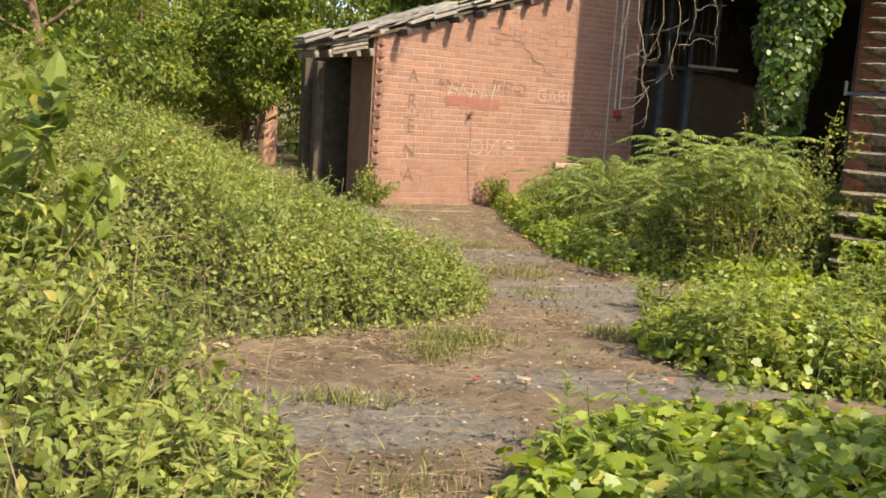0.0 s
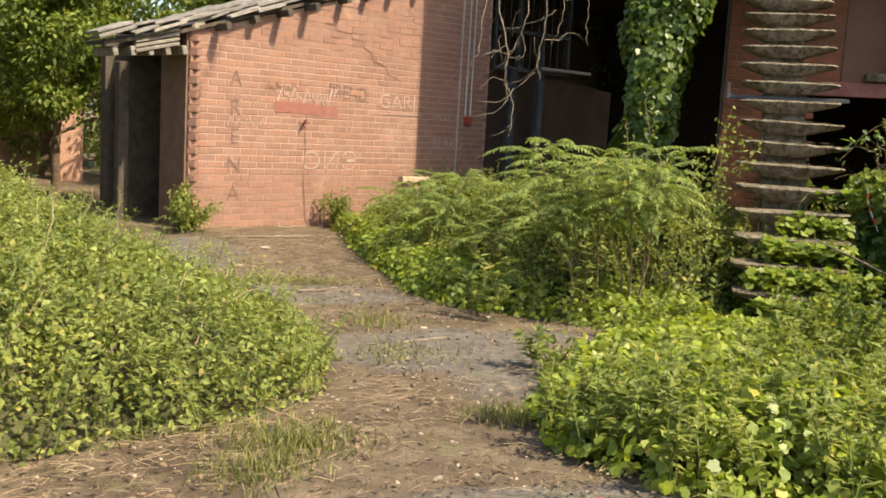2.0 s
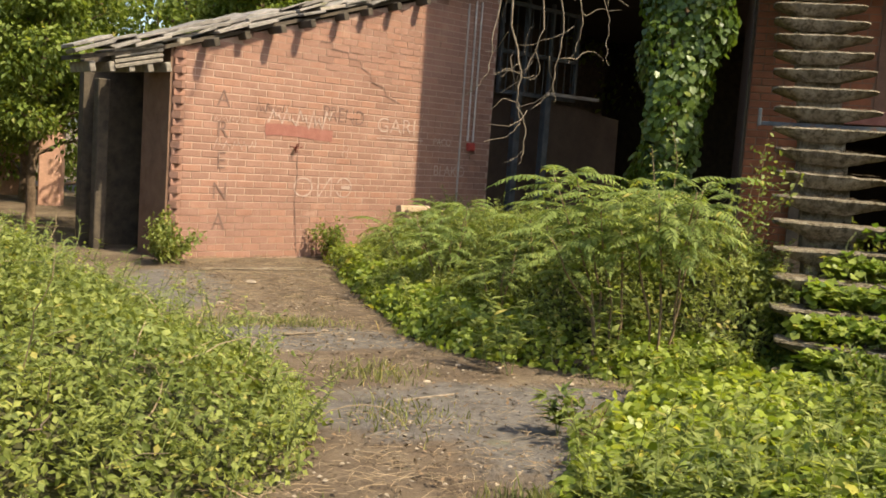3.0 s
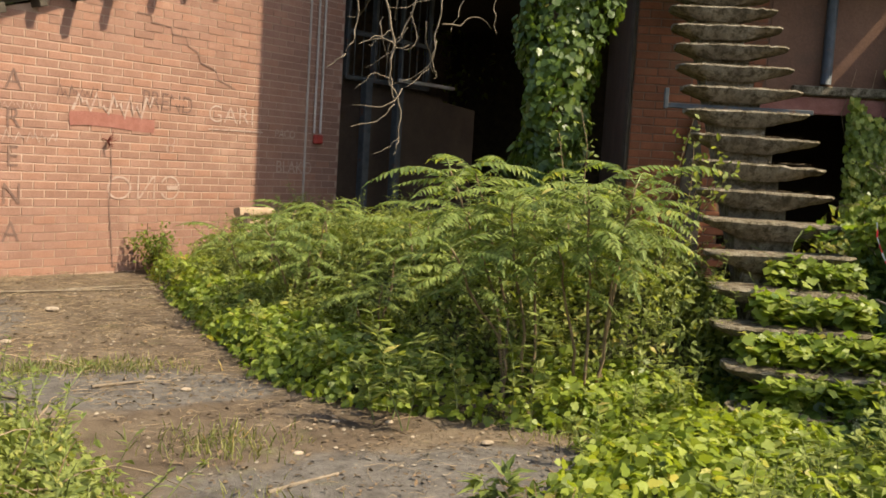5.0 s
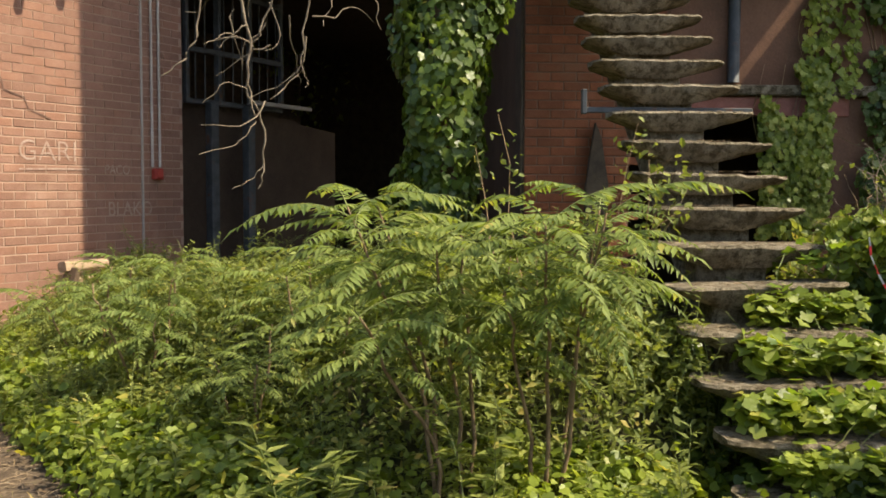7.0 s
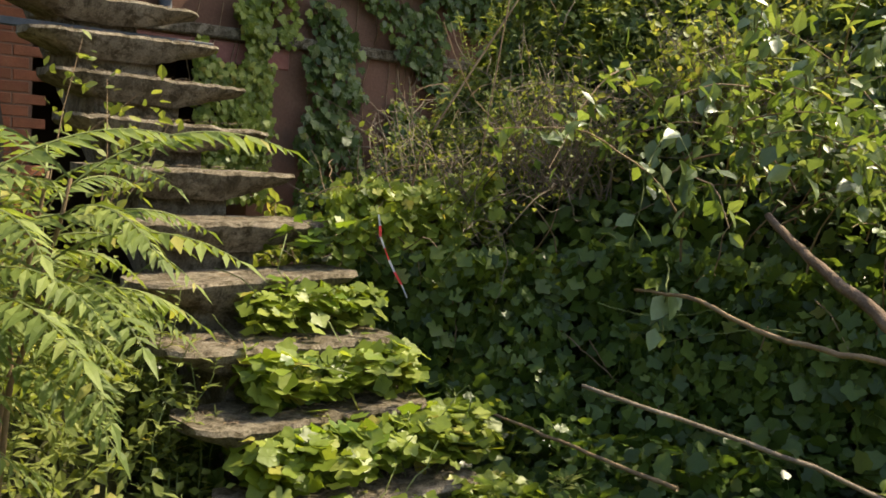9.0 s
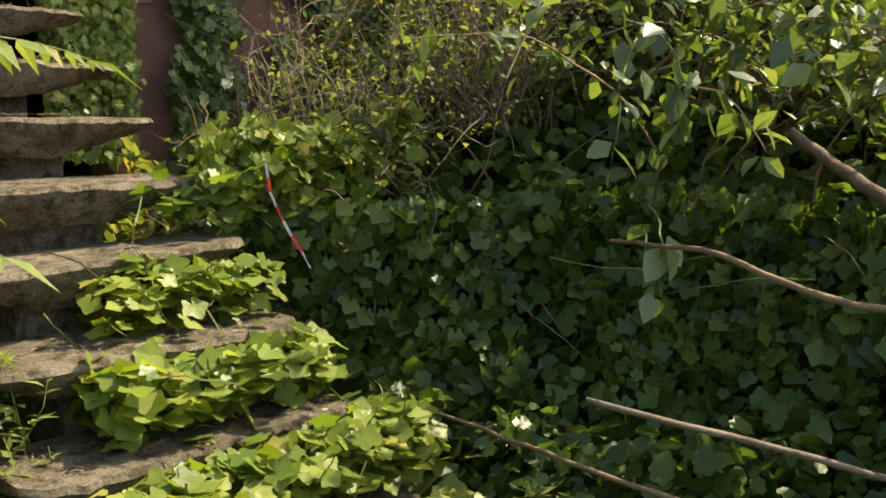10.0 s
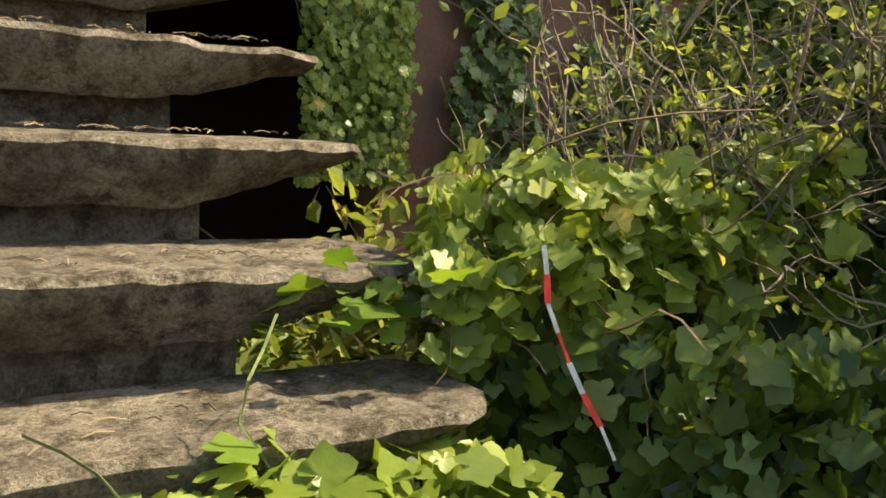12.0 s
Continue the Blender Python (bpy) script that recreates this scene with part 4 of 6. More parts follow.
def build_plants():
    br = thing("bramble_thicket", "dense sunlit bramble and nettle thicket beside the path", "bramble", kind="stuff", at=(-2.5, 8, 0))

    def home(parent, *obs):
        for o in obs:
            o.matrix_basis = Matrix.Translation(-Vector(parent.location))
    foliage(POLY_BRAMBLE, H_BRAMBLE, 170000, 0.041, LEAF4, L_BRAMBLE, "foliage", br, 0.10, 0.03, 0.05, 1.15)
    ps, pl = Pile(), Pile()
    for x, y in scatter(POLY_BRAMBLE, 3600, lambda x, y: (x > -5) & (waves(x, y, 91, 3.0) > -0.35)):
        z = float(H_BRAMBLE(np.array([x]), np.array([y]))[0])
        weed_stems(pl, ps, x, y, max(0.0, z - 0.25), rng.uniform(0.24, 0.40) + 0.24 * rng.random() ** 2, 8, 0.050, 0.40)
    pl.mesh("weed_leaves", L_BRAMBLE, br)
    ps.mesh("weed_stems", M_GREENSTEM, br)
    dead = Pile()
    for x, y in scatter(POLY_BRAMBLE, 900):
        z = float(H_BRAMBLE(np.array([x]), np.array([y]))[0])
        dead.tube(wander((x, y, z * rng.uniform(0.2, 0.9)), rng.normal(0, 1, 3) * (1, 1, 0.5), rng.uniform(0.3, 0.9), 7, 0.25), np.linspace(0.004, 0.0015, 8), 3)
    dead.mesh("dry_canes", M_STRAW, br)
    home(br, *br.children)

    nr = thing("tall_weeds", "tall nettles and dry grass close to the path", "weeds", kind="stuff", at=(-1.8, 2.4, 0))
    foliage(POLY_NEAR, H_NEAR, 12000, 0.062, OVATE, L_BRAMBLE, "foliage", nr, 0.12, 0.03, 0.3, 1.0)
    ps, pl, gr, dry = Pile(), Pile(), Pile(), Pile()
    for x, y in scatter(POLY_NEAR, 230):
        z = float(H_NEAR(np.array([x]), np.array([y]))[0])
        weed_stems(pl, ps, x, y, 0.0, z + rng.uniform(0.02, 0.25), 9, 0.085, 0.25)
    for x, y in scatter(POLY_NEAR, 900):
        z = float(H_NEAR(np.array([x]), np.array([y]))[0])
        (dry if rng.random() < 0.4 else gr).tube(wander((x, y, 0), (rng.normal(0, 0.3), rng.normal(0, 0.3), 1), z + rng.uniform(0.0, 0.4), 6, 0.14, 0.05), np.linspace(0.0035, 0.001, 7), 3)
    pl.mesh("weed_leaves", L_BRAMBLE, nr), ps.mesh("weed_stems", M_GREENSTEM, nr), gr.mesh("grass", L_GRASS, nr), dry.mesh("dry_grass", M_STRAW, nr)
    home(nr, *nr.children)

    for nm, lab, poly, h, n, sz in (("ivy_bed", "low bright ivy carpet at the edge of the path", POLY_FRONT, H_FRONT, 11000, 0.066), ("ivy_bed", "broad sunny ivy carpet before the stair", POLY_BED, H_BED, 21000, 0.047),
                                    ("ivy_bed", "bright ivy skirt round the sumac shrubs", POLY_RIM, H_RIM, 20000, 0.045),
                                    ("ivy_bed", "shaded ivy carpet under the stair", POLY_UNDER, H_UNDER, 8000, 0.060), ("ivy_bed", "old ivy coloured dark for the shade below the bank", POLY_FOOT, H_FOOT, 9000, 0.058)):
        iv = thing(nm, lab, "ivy", "ivy carpets", "stuff", at=(poly[0][0], poly[0][1], 0))
        # Carpets at the bank's foot and under the stair use the shade-darkened leaf.
        foliage(poly, h, n, sz, LOBED, L_IVY_SHADED if poly in (POLY_FOOT, POLY_UNDER) else L_IVY, "ivy_leaves", iv, 0.05, 0.02, 0.15, 1.0, True, (lambda x, y: waves(x, y, 61, 2.4) > rng.uniform(-0.9, 0.1, len(x))) if poly is POLY_RIM else None)
        ps, pl = Pile(), Pile()
        off_path = lambda x, y: np.abs((y - 6.15) * 0.846 - (x - 1.3) * 0.533) > 0.42
        for x, y in scatter(poly, 420 if poly is POLY_BED else (110 if poly is POLY_RIM else 60), off_path):
            weed_stems(pl, ps, x, y, 0.0, rng.uniform(0.25, 0.52) * (0.75 if y > 6.3 else 1.0), 9, 0.072)
        pl.mesh("weed_leaves", L_BRAMBLE, iv), ps.mesh("weed_stems", M_GREENSTEM, iv)
        home(iv, *iv.children)

    sb = thing("shrub_thicket", "tangled green bramble under the sumac shrubs", "bramble", kind="stuff", at=(2.6, 11, 0))
    foliage(POLY_SHRUB, H_SHRUB, 60000, 0.052, LEAF4, L_BRAMBLE, "foliage", sb, 0.12, 0.02)
    ps, pl = Pile(), Pile()
    for x, y in scatter(POLY_SHRUB, 2300):
        z = float(H_SHRUB(np.array([x]), np.array([y]))[0])
        weed_stems(pl, ps, x, y, max(0.0, z - 0.25), rng.uniform(0.22, 0.42) + 0.20 * rng.random() ** 3, 8, 0.052, 0.40)
    pl.mesh("weed_leaves", L_BRAMBLE, sb), ps.mesh("weed_stems", M_GREENSTEM, sb)
    home(sb, *sb.children)

    iv = thing("ivy_hill", "shaded bank of old ivy and bramble beside the stair", "ivy", kind="stuff", at=(6, 6.5, 0))
    foliage(POLY_IVYHILL, H_IVYHILL, 40000, 0.064, LOBED, L_IVY_SHADED, "ivy_leaves", iv, 0.09, 0.03, 0.45, 1.0, True, lambda x, y: x < 8, 1.0)
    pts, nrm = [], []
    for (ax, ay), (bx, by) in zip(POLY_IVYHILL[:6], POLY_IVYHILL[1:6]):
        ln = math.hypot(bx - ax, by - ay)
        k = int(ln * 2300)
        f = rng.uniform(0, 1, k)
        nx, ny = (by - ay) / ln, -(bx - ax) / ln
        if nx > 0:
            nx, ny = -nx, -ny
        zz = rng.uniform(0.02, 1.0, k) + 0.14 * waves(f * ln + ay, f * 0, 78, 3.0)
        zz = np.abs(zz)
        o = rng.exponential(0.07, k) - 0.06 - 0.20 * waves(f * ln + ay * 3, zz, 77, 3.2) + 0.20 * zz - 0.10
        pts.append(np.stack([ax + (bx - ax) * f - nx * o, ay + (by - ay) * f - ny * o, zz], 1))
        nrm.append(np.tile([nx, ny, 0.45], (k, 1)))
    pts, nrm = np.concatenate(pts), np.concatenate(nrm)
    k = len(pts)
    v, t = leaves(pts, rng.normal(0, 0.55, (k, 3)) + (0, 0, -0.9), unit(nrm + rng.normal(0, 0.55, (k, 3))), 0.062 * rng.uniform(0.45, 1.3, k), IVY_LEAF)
    mesh_np("ivy_face", v, t, L_IVY_SHADED, iv, True)
    ps = Pile()
    foliage(POLY_IVYHILL, H_IVYHILL, 65000, 0.042, OVATE, L_BRAMBLE, "bramble_leaves", iv, 0.04, 0.10, 0.25, 1.0, False, lambda x, y: H_IVYHILL(x, y) > 1.25)
    for x, y in scatter(POLY_IVYHILL, 330, lambda x, y: x < 7):
        z = float(H_IVYHILL(np.array([x]), np.array([y]))[0])
        ps.tube(wander((x, y, z * rng.uniform(0.5, 1.0)), rng.normal(0, 1, 3) + (-0.4, 0, 0), rng.uniform(0.3, 1.0), 8, 0.25), np.linspace(0.0045, 0.0015, 9), 3)
    pl, sw = Pile(), Pile()
    for x, y in scatter(POLY_IVYHILL, 650, lambda x, y: (x < 7) & (H_IVYHILL(x, y) > 1.15)):
        z = float(H_IVYHILL(np.array([x]), np.array([y]))[0])
        weed_stems(pl, sw, x, y, z - 0.2, rng.uniform(0.3, 0.6), 8, 0.055)
    pl.mesh("sprig_leaves", L_BRAMBLE, iv), sw.mesh("sprig_stems", M_GREENSTEM, iv)
    pa, sa = Pile(), Pile()
    for _ in range(46):
        b = (rng.uniform(4.8, 5.6), rng.uniform(5.6, 7.25), rng.uniform(0.9, 1.35))
        arc = wander(b, (rng.normal(-0.5, 0.3), rng.normal(0, 0.5), 1.0), rng.uniform(0.6, 1.25), 12, 0.13, 0.12)
        sa.tube(arc, np.linspace(0.0045, 0.0015, 13), 4)
        m = 38
        f = rng.uniform(2, 12, m)
        q = np.stack([np.interp(f, range(13), arc[:, j]) for j in range(3)], 1) + rng.normal(0, 0.025, (m, 3))
        pa.add(*leaves(q, rng.normal(0, 1, (m, 3)) + (0, 0, -0.5), unit(np.tile([0.1, -0.2, 1.0], (m, 1)) + rng.normal(0, 0.5, (m, 3))), 0.062 * rng.uniform(0.5, 1.3, m), OVATE))
    pa.mesh("arching_leaves", L_ARCH, iv), sa.mesh("arching_canes", M_STEM, iv)
    ps.mesh("dry_canes", M_STEM, iv)
    home(iv, *iv.children)


build_plants()

def sumac_stems(n, spread, h, fl, lean=(0.0, 0.0)):
    out = []
    for i in range(n):
        a = i * 2.4 + rng.uniform(-0.5, 0.5)
        r = spread * rng.uniform(0.35, 1.0)
        tall = 1.06 if i % 3 == 0 else rng.uniform(0.66, 0.98)
        out.append((lean[0] + r * math.cos(a), lean[1] + r * math.sin(a), h * tall, 11, fl * rng.uniform(0.8, 1.05)))
    return out


CROWN_A = [(-0.56, 0.0, 1.20, 20, 0.44), (-0.32, -0.20, 1.08, 19, 0.42), (-0.34, 0.22, 1.22, 16, 0.42), (-0.66, -0.28, 0.86, 14, 0.38), (-0.08, -0.02, 1.10, 16, 0.40)]
CROWN_B = [(-0.32, -0.42, 1.17, 20, 0.43), (-0.10, -0.48, 1.20, 20, 0.42), (0.04, -0.28, 1.20, 18, 0.37), (-0.42, -0.32, 0.92, 14, 0.38)]
sumac_shrub((2.72, 8.55), CROWN_A, "leaning sumac shrub with long feathered leaves", 0.56)
sumac_shrub((2.97, 8.42), CROWN_B, "sumac shrub with reddish stems beside the stair", 0.56)
for foot, n, spread, h, fl, lean, lab in (
    ((3.35, 9.4), 4, 0.40, 0.98, 0.44, (0.0, 0.0), "sumac shrub behind with arching pale leaves"),
    ((2.55, 9.6), 4, 0.42, 0.88, 0.42, (-0.1, 0.0), "upright sumac shrub among the brambles"),
    ((1.90, 10.44), 5, 0.34, 0.84, 0.38, (-0.08, 0.0), "small sumac shrub near the brick wall"),
    ((1.80, 11.6), 4, 0.35, 0.74, 0.36, (0.0, 0.0), "low sumac sapling by the brick wall"),
    ((2.05, 9.35), 3, 0.28, 0.62, 0.32, (0.0, 0.1), "low sumac sapling at the edge of the path"),
    ((3.75, 10.3), 3, 0.40, 0.90, 0.40, (0.0, 0.0), "sumac shrub growing under the stair"),
):
    sumac_shrub(foot, sumac_stems(n, spread, h, fl, lean), lab)


# ---------------------------------------------------------------- ivy column before the hall
def build_ivy_column():
    iv = thing("ivy_column", "post wrapped in thick hanging ivy before the dark hall", "ivy", at=(4.35, 11.6, 0))
    tp = Pile()
    tp.tube([(0, 0, 0), (0.02, 0.0, 1.5), (-0.02, 0.03, 3.0), (0.0, 0.0, 4.3)], [0.12, 0.11, 0.10, 0.10], 8)
    tp.mesh("trunk", M_BARK, iv, True)
    n = 7600
    z = rng.uniform(0.7, 4.1, n)
    a = rng.uniform(0, 6.28, n)
    r = 0.34 + 0.06 * (z - 2) + 0.07 * np.sin(3.1 * z + 2 * a) + 0.05 * np.sin(7 * z - 3 * a) - rng.exponential(0.05, n)
    cx, cy = 0.10 * (z - 2.0), 0.05 * (z - 2)
    pos = np.stack([cx + r * np.cos(a), cy + r * np.sin(a), z], 1)
    out = np.stack([np.cos(a), np.sin(a), np.full(n, 0.35)], 1) + rng.normal(0, 0.35, (n, 3))
    al = np.stack([rng.normal(0, 0.5, n), rng.normal(0, 0.5, n), np.full(n, -1.0)], 1)
    v, t = leaves(pos, al, unit(out), 0.070 * rng.uniform(0.5, 1.25, n), LOBED)
    mesh_np("ivy_leaves", v, t, L_IVY_SHADED, iv, True)
    return iv


build_ivy_column()


# ---------------------------------------------------------------- trees
def build_tree(name, label, foot, height, spread, n, leaf, trunk_r, seed, mat, shape=OVATE, low=0.25):
    """A tree: tapered trunk, forked limbs and clumps of small leaves with gaps between them."""
    r = np.random.default_rng(seed)
    tr = thing(name, label, "tree", "trees", at=(foot[0], foot[1], 0))
    tp = Pile()
    trunk = wander((0, 0, -0.1), (r.normal(0, 0.08), r.normal(0, 0.08), 1), height * 0.75, 9, 0.05)
    tp.tube(trunk, np.linspace(trunk_r, trunk_r * 0.35, 10), 7)
    clumps = []
    for i in range(26):
        f = low + (1 - low) * (i + 0.5) / 26
        b = np.array([np.interp(f * 9, range(10), trunk[:, j]) for j in range(3)])
        a = i * 2.4 + r.uniform(-0.5, 0.5)
        ln = spread * (1.05 - 0.55 * f) * r.uniform(0.55, 1.1)
        limb = wander(b, (math.cos(a), math.sin(a), r.uniform(0.1, 0.7)), ln, 6, 0.12)
        tp.tube(limb, np.linspace(trunk_r * 0.35, 0.008, 7), 4)
        for k in (3, 4, 5, 6):
            clumps.append((limb[k], spread * r.uniform(0.13, 0.26)))
    tp.mesh("trunk", M_BARK, tr, True)
    m = n // len(clumps)
    P, A, U = [], [], []
    for c, rad in clumps:
        d = unit(r.normal(0, 1, (m, 3)))
        rr = rad * r.uniform(0.35, 1.0, (m, 1)) ** 0.6
        P.append(c + d * rr * np.array([1.15, 1.15, 0.75]))
        A.append(d * 0.6 + r.normal(0, 0.5, (m, 3)) + np.array([0, 0, -0.45]))
        U.append(np.array([0, 0, 1.0]) + d * 0.5 + r.normal(0, 0.4, (m, 3)))
    P, A, U = np.concatenate(P), np.concatenate(A), unit(np.concatenate(U))
    v, t = leaves(P, A, U, leaf * r.uniform(0.6, 1.2, len(P)), shape)
    mesh_np("crown", v, t, mat, tr)
    return tr


for i, (x, y, h, s, n, lf, tr, lo) in enumerate((
    (-3.6, 9.6, 4.6, 1.7, 16000, 0.075, 0.08, 0.10), (-2.5, 15.6, 4.4, 1.5, 15000, 0.085, 0.07, 0.30), (-5.6, 13.2, 6.0, 2.3, 22000, 0.085, 0.11, 0.08), (-4.4, 16.6, 6.6, 2.3, 22000, 0.09, 0.12, 0.10),
    (-8.4, 11.5, 6.5, 2.6, 20000, 0.095, 0.13, 0.06), (-8.0, 18.5, 8.5, 3.2, 26000, 0.11, 0.16, 0.06), (-1.2, 23.0, 9.0, 3.2, 24000, 0.12, 0.16, 0.10), (3.5, 25.5, 9.0, 3.4, 22000, 0.13, 0.17, 0.15),
    (-5.5, 25.0, 9.5, 3.4, 24000, 0.12, 0.17, 0.06), (-12.0, 24.0, 11.0, 4.2, 24000, 0.15, 0.2, 0.04), (-10.5, 6.0, 7.5, 3.0, 16000, 0.10, 0.14, 0.05), (9.5, 27.0, 11.0, 4.0, 14000, 0.16, 0.2, 0.2), (4.25, 0.75, 6.2, 1.4, 5600, 0.12, 0.10, 0.40),
    (0.1, 17.9, 5.6, 1.8, 17000, 0.095, 0.10, 0.20), (0.6, 19.0, 6.4, 2.3, 17000, 0.10, 0.11, 0.06), (-3.6, 20.6, 6.8, 2.4, 17000, 0.10, 0.11, 0.04), (-6.6, 16.0, 5.4, 2.2, 16000, 0.09, 0.11, 0.04),
    (-4.0, 13.2, 3.8, 1.3, 9000, 0.075, 0.06, 0.15))):
    build_tree("tree", "leafy green tree behind the brick shed" if y > 12 else "slim leafy tree shading the ivy carpet" if y < 2 else "leafy young tree above the brambles", (x, y), h, s, n, lf, tr, 100 + i, L_TREE, OVATE, lo)


def build_gate():
    g = thing("gate_pillar", "pink rendered gate pillar with a rounded top", "pillar", at=(-2.98, 19.6, 0))
    bm = bm_box(pose(0, 0, 0.72), 0.36, 0.36, 1.5, 0.02)
    part("shaft", bm, M_PINK, g)
    bm = bmesh.new()
    bmesh.ops.create_uvsphere(bm, u_segments=14, v_segments=8, radius=0.19, matrix=pose(0, 0, 1.46) @ Matrix.Diagonal((0.95, 0.95, 0.75, 1)))
    part("cap", bm, M_PINK, g)
    w = part("wall_garden", bm_box(pose(-5.4, 21.4, 0.75, 0, 0, 8), 3.2, 0.25, 1.6, 0.02), M_PINK)
    tagged(w, "pink rendered garden wall behind the trees", "wall", kind="structure")


build_gate()

# ---------------------------------------------------------------- ivy on the steps and the house
def ivy_spray(parent, centre, spread, n, size, mat, face=(0, 0, 1), name="leaf", label=""):
    """Single large ivy leaves on trailing stems, each a piece of its own."""
    c = np.array(centre, float)
    me = bpy.data.meshes.new("leaf")
    v, t = leaves(np.zeros((1, 3)), np.array([[1.0, 0, 0]]), np.array([[0, 0, 1.0]]), np.array([1.0]), IVY_LEAF)
    me.from_pydata([tuple(map(float, a)) for a in v], [], [tuple(map(int, a)) for a in t])
    me.materials.append(mat)
    for pg in me.polygons:
        pg.use_smooth = True
    for _ in range(n):
        ob = new(name, me)
        ob.parent = parent
        p = c + rng.normal(0, 1, 3) * np.array(spread)
        s = size * rng.uniform(0.6, 1.25)
        ob.matrix_basis = Matrix.Translation(Vector(p) - Vector(parent.location)) @ Euler((rng.normal(0.25, 0.35), rng.normal(0.1, 0.35), rng.uniform(0, 6.28))).to_matrix().to_4x4() @ Matrix.Diagonal((s, s, s, 1))


M_PIECE_LEAF = leaf_mat("young_ivy_leaf", (0.110, 0.180, 0.024), (0.200, 0.285, 0.040), (0.31, 0.37, 0.075), 0.36, 0.45, 0.42, True)


def build_step_ivy():
    iv = thing("stair_ivy", "bright ivy creeping over the lowest stair steps", "ivy", at=tuple(STAIR @ Vector((0.4, 0.3, 0.3))))
    runners = Pile()
    for k, x0, x1, n in ((0, 0.0, 0.55, 26), (1, 0.02, 0.76, 54), (2, -0.04, 0.78, 76), (3, 0.0, 0.55, 64), (4, 0.15, 0.62, 30), (5, 0.42, 0.66, 10)):
        for _ in range(max(3, n // 8)):
            c = STAIR @ Vector((rng.uniform(x0, x1), RUN * k + rng.uniform(-0.06, 0.06), STEP0 + RISE * k - RISE * 0.42))
            ivy_spray(iv, c, (0.055, 0.05, 0.045), 8, 0.078, M_PIECE_LEAF)
            runners.tube(wander(tuple(c - Vector(iv.location)), rng.normal(0, 1, 3) * (1, 1, 0.4), 0.3, 6, 0.3), 0.0022, 3)
    tagged(runners.mesh("runner", M_GREENSTEM, iv), kind="stuff")
    P = []
    for k, x0, x1, n in ((-0.6, 0.1, 0.46, 200), (0, 0.0, 0.52, 380), (1, 0.02, 0.78, 820), (2, -0.06, 0.80, 1000), (3, 0.04, 0.66, 680), (4, 0.16, 0.66, 300)):
        c = np.stack([rng.uniform(x0, x1, n), RUN * k + rng.normal(-0.02, 0.06, n), STEP0 + RISE * k - RISE * rng.uniform(0.1, 0.85, n)], 1)
        P.append(c @ np.array(STAIR.to_3x3()).T + np.array(STAIR.translation) - np.array(iv.location))
    P = np.concatenate(P)
    m = len(P)
    v, t = leaves(P, rng.normal(0, 1, (m, 3)) * (1, 1, 0.4) + (-0.25, -0.4, -0.25), unit(np.tile([-0.15, -0.35, 1.0], (m, 1)) + rng.normal(0, 0.35, (m, 3))), 0.070 * rng.uniform(0.5, 1.2, m), IVY_LEAF)
    tagged(mesh_np("ivy_leaves", v, t, L_IVY, iv, True), kind="stuff")


def hanging_ivy(label, m, n, x0, x1, z0, z1, y0, size, mat, fade=0.0):
    """A curtain of ivy on a wall face."""
    o = m @ Vector(((x0 + x1) / 2, y0, (z0 + z1) / 2))
    iv = thing("wall_ivy", label, "ivy", "wall ivy", at=tuple(o))
    x, z = rng.uniform(x0, x1, n), rng.uniform(z0, z1, n)
    keep = waves(x, z, int(n), 4.0) > -0.35 + fade * (z1 - z) / (z1 - z0)
    x, z = x[keep], z[keep]
    k = len(x)
    y = y0 - 0.05 - 0.09 * np.abs(waves(x, z, 8, 5.0)) - rng.exponential(0.03, k)
    R = np.array(m.to_3x3())
    pos = np.stack([x, y, z], 1) @ R.T + np.array(m.translation) - np.array(o)
    al = np.stack([rng.normal(0, 0.5, k), rng.normal(-0.2, 0.3, k), np.full(k, -1.0)], 1) @ R.T
    up = (np.stack([rng.normal(0, 0.35, k), np.full(k, -1.0), rng.normal(0.35, 0.3, k)], 1)) @ R.T
    v, t = leaves(pos, al, up, size * rng.uniform(0.6, 1.2, k), LOBED)
    mesh_np("ivy_leaves", v, t, mat, iv)
    st = Pile()
    for _ in range(int((x1 - x0) * (3 if x1 < 2.3 else 10))):
        xx = rng.uniform(x0, x1)
        st.tube([np.array(m @ Vector((xx + 0.05 * math.sin(4 * q + 9 * xx) + 0.03 * math.sin(9 * q), y0 - 0.03, q))) - np.array(o) for q in np.linspace(z0, z1, 8)], 0.004, 3)
    st.mesh("ivy_vine", M_STEM, iv)


build_step_ivy()
# Lit strands take the lighter leaf, the shaded wall the darkened copy.
hanging_ivy("ivy curtain hanging from the ledge over the opening", HOUSE, 2300, 1.72, 2.34, 0.9, 2.36, -0.02, 0.055, L_IVY, 0.3)
hanging_ivy("old ivy coloured dark for the shaded house wall", HOUSE, 5200, 2.62, 5.2, 0.6, 3.6, 0.0, 0.085, L_IVY_SHADED, 0.1)
hanging_ivy("thin ivy strand on the house wall", HOUSE, 260, 2.1, 2.6, 2.1, 2.95, 0.0, 0.07, L_IVY, 0.3)


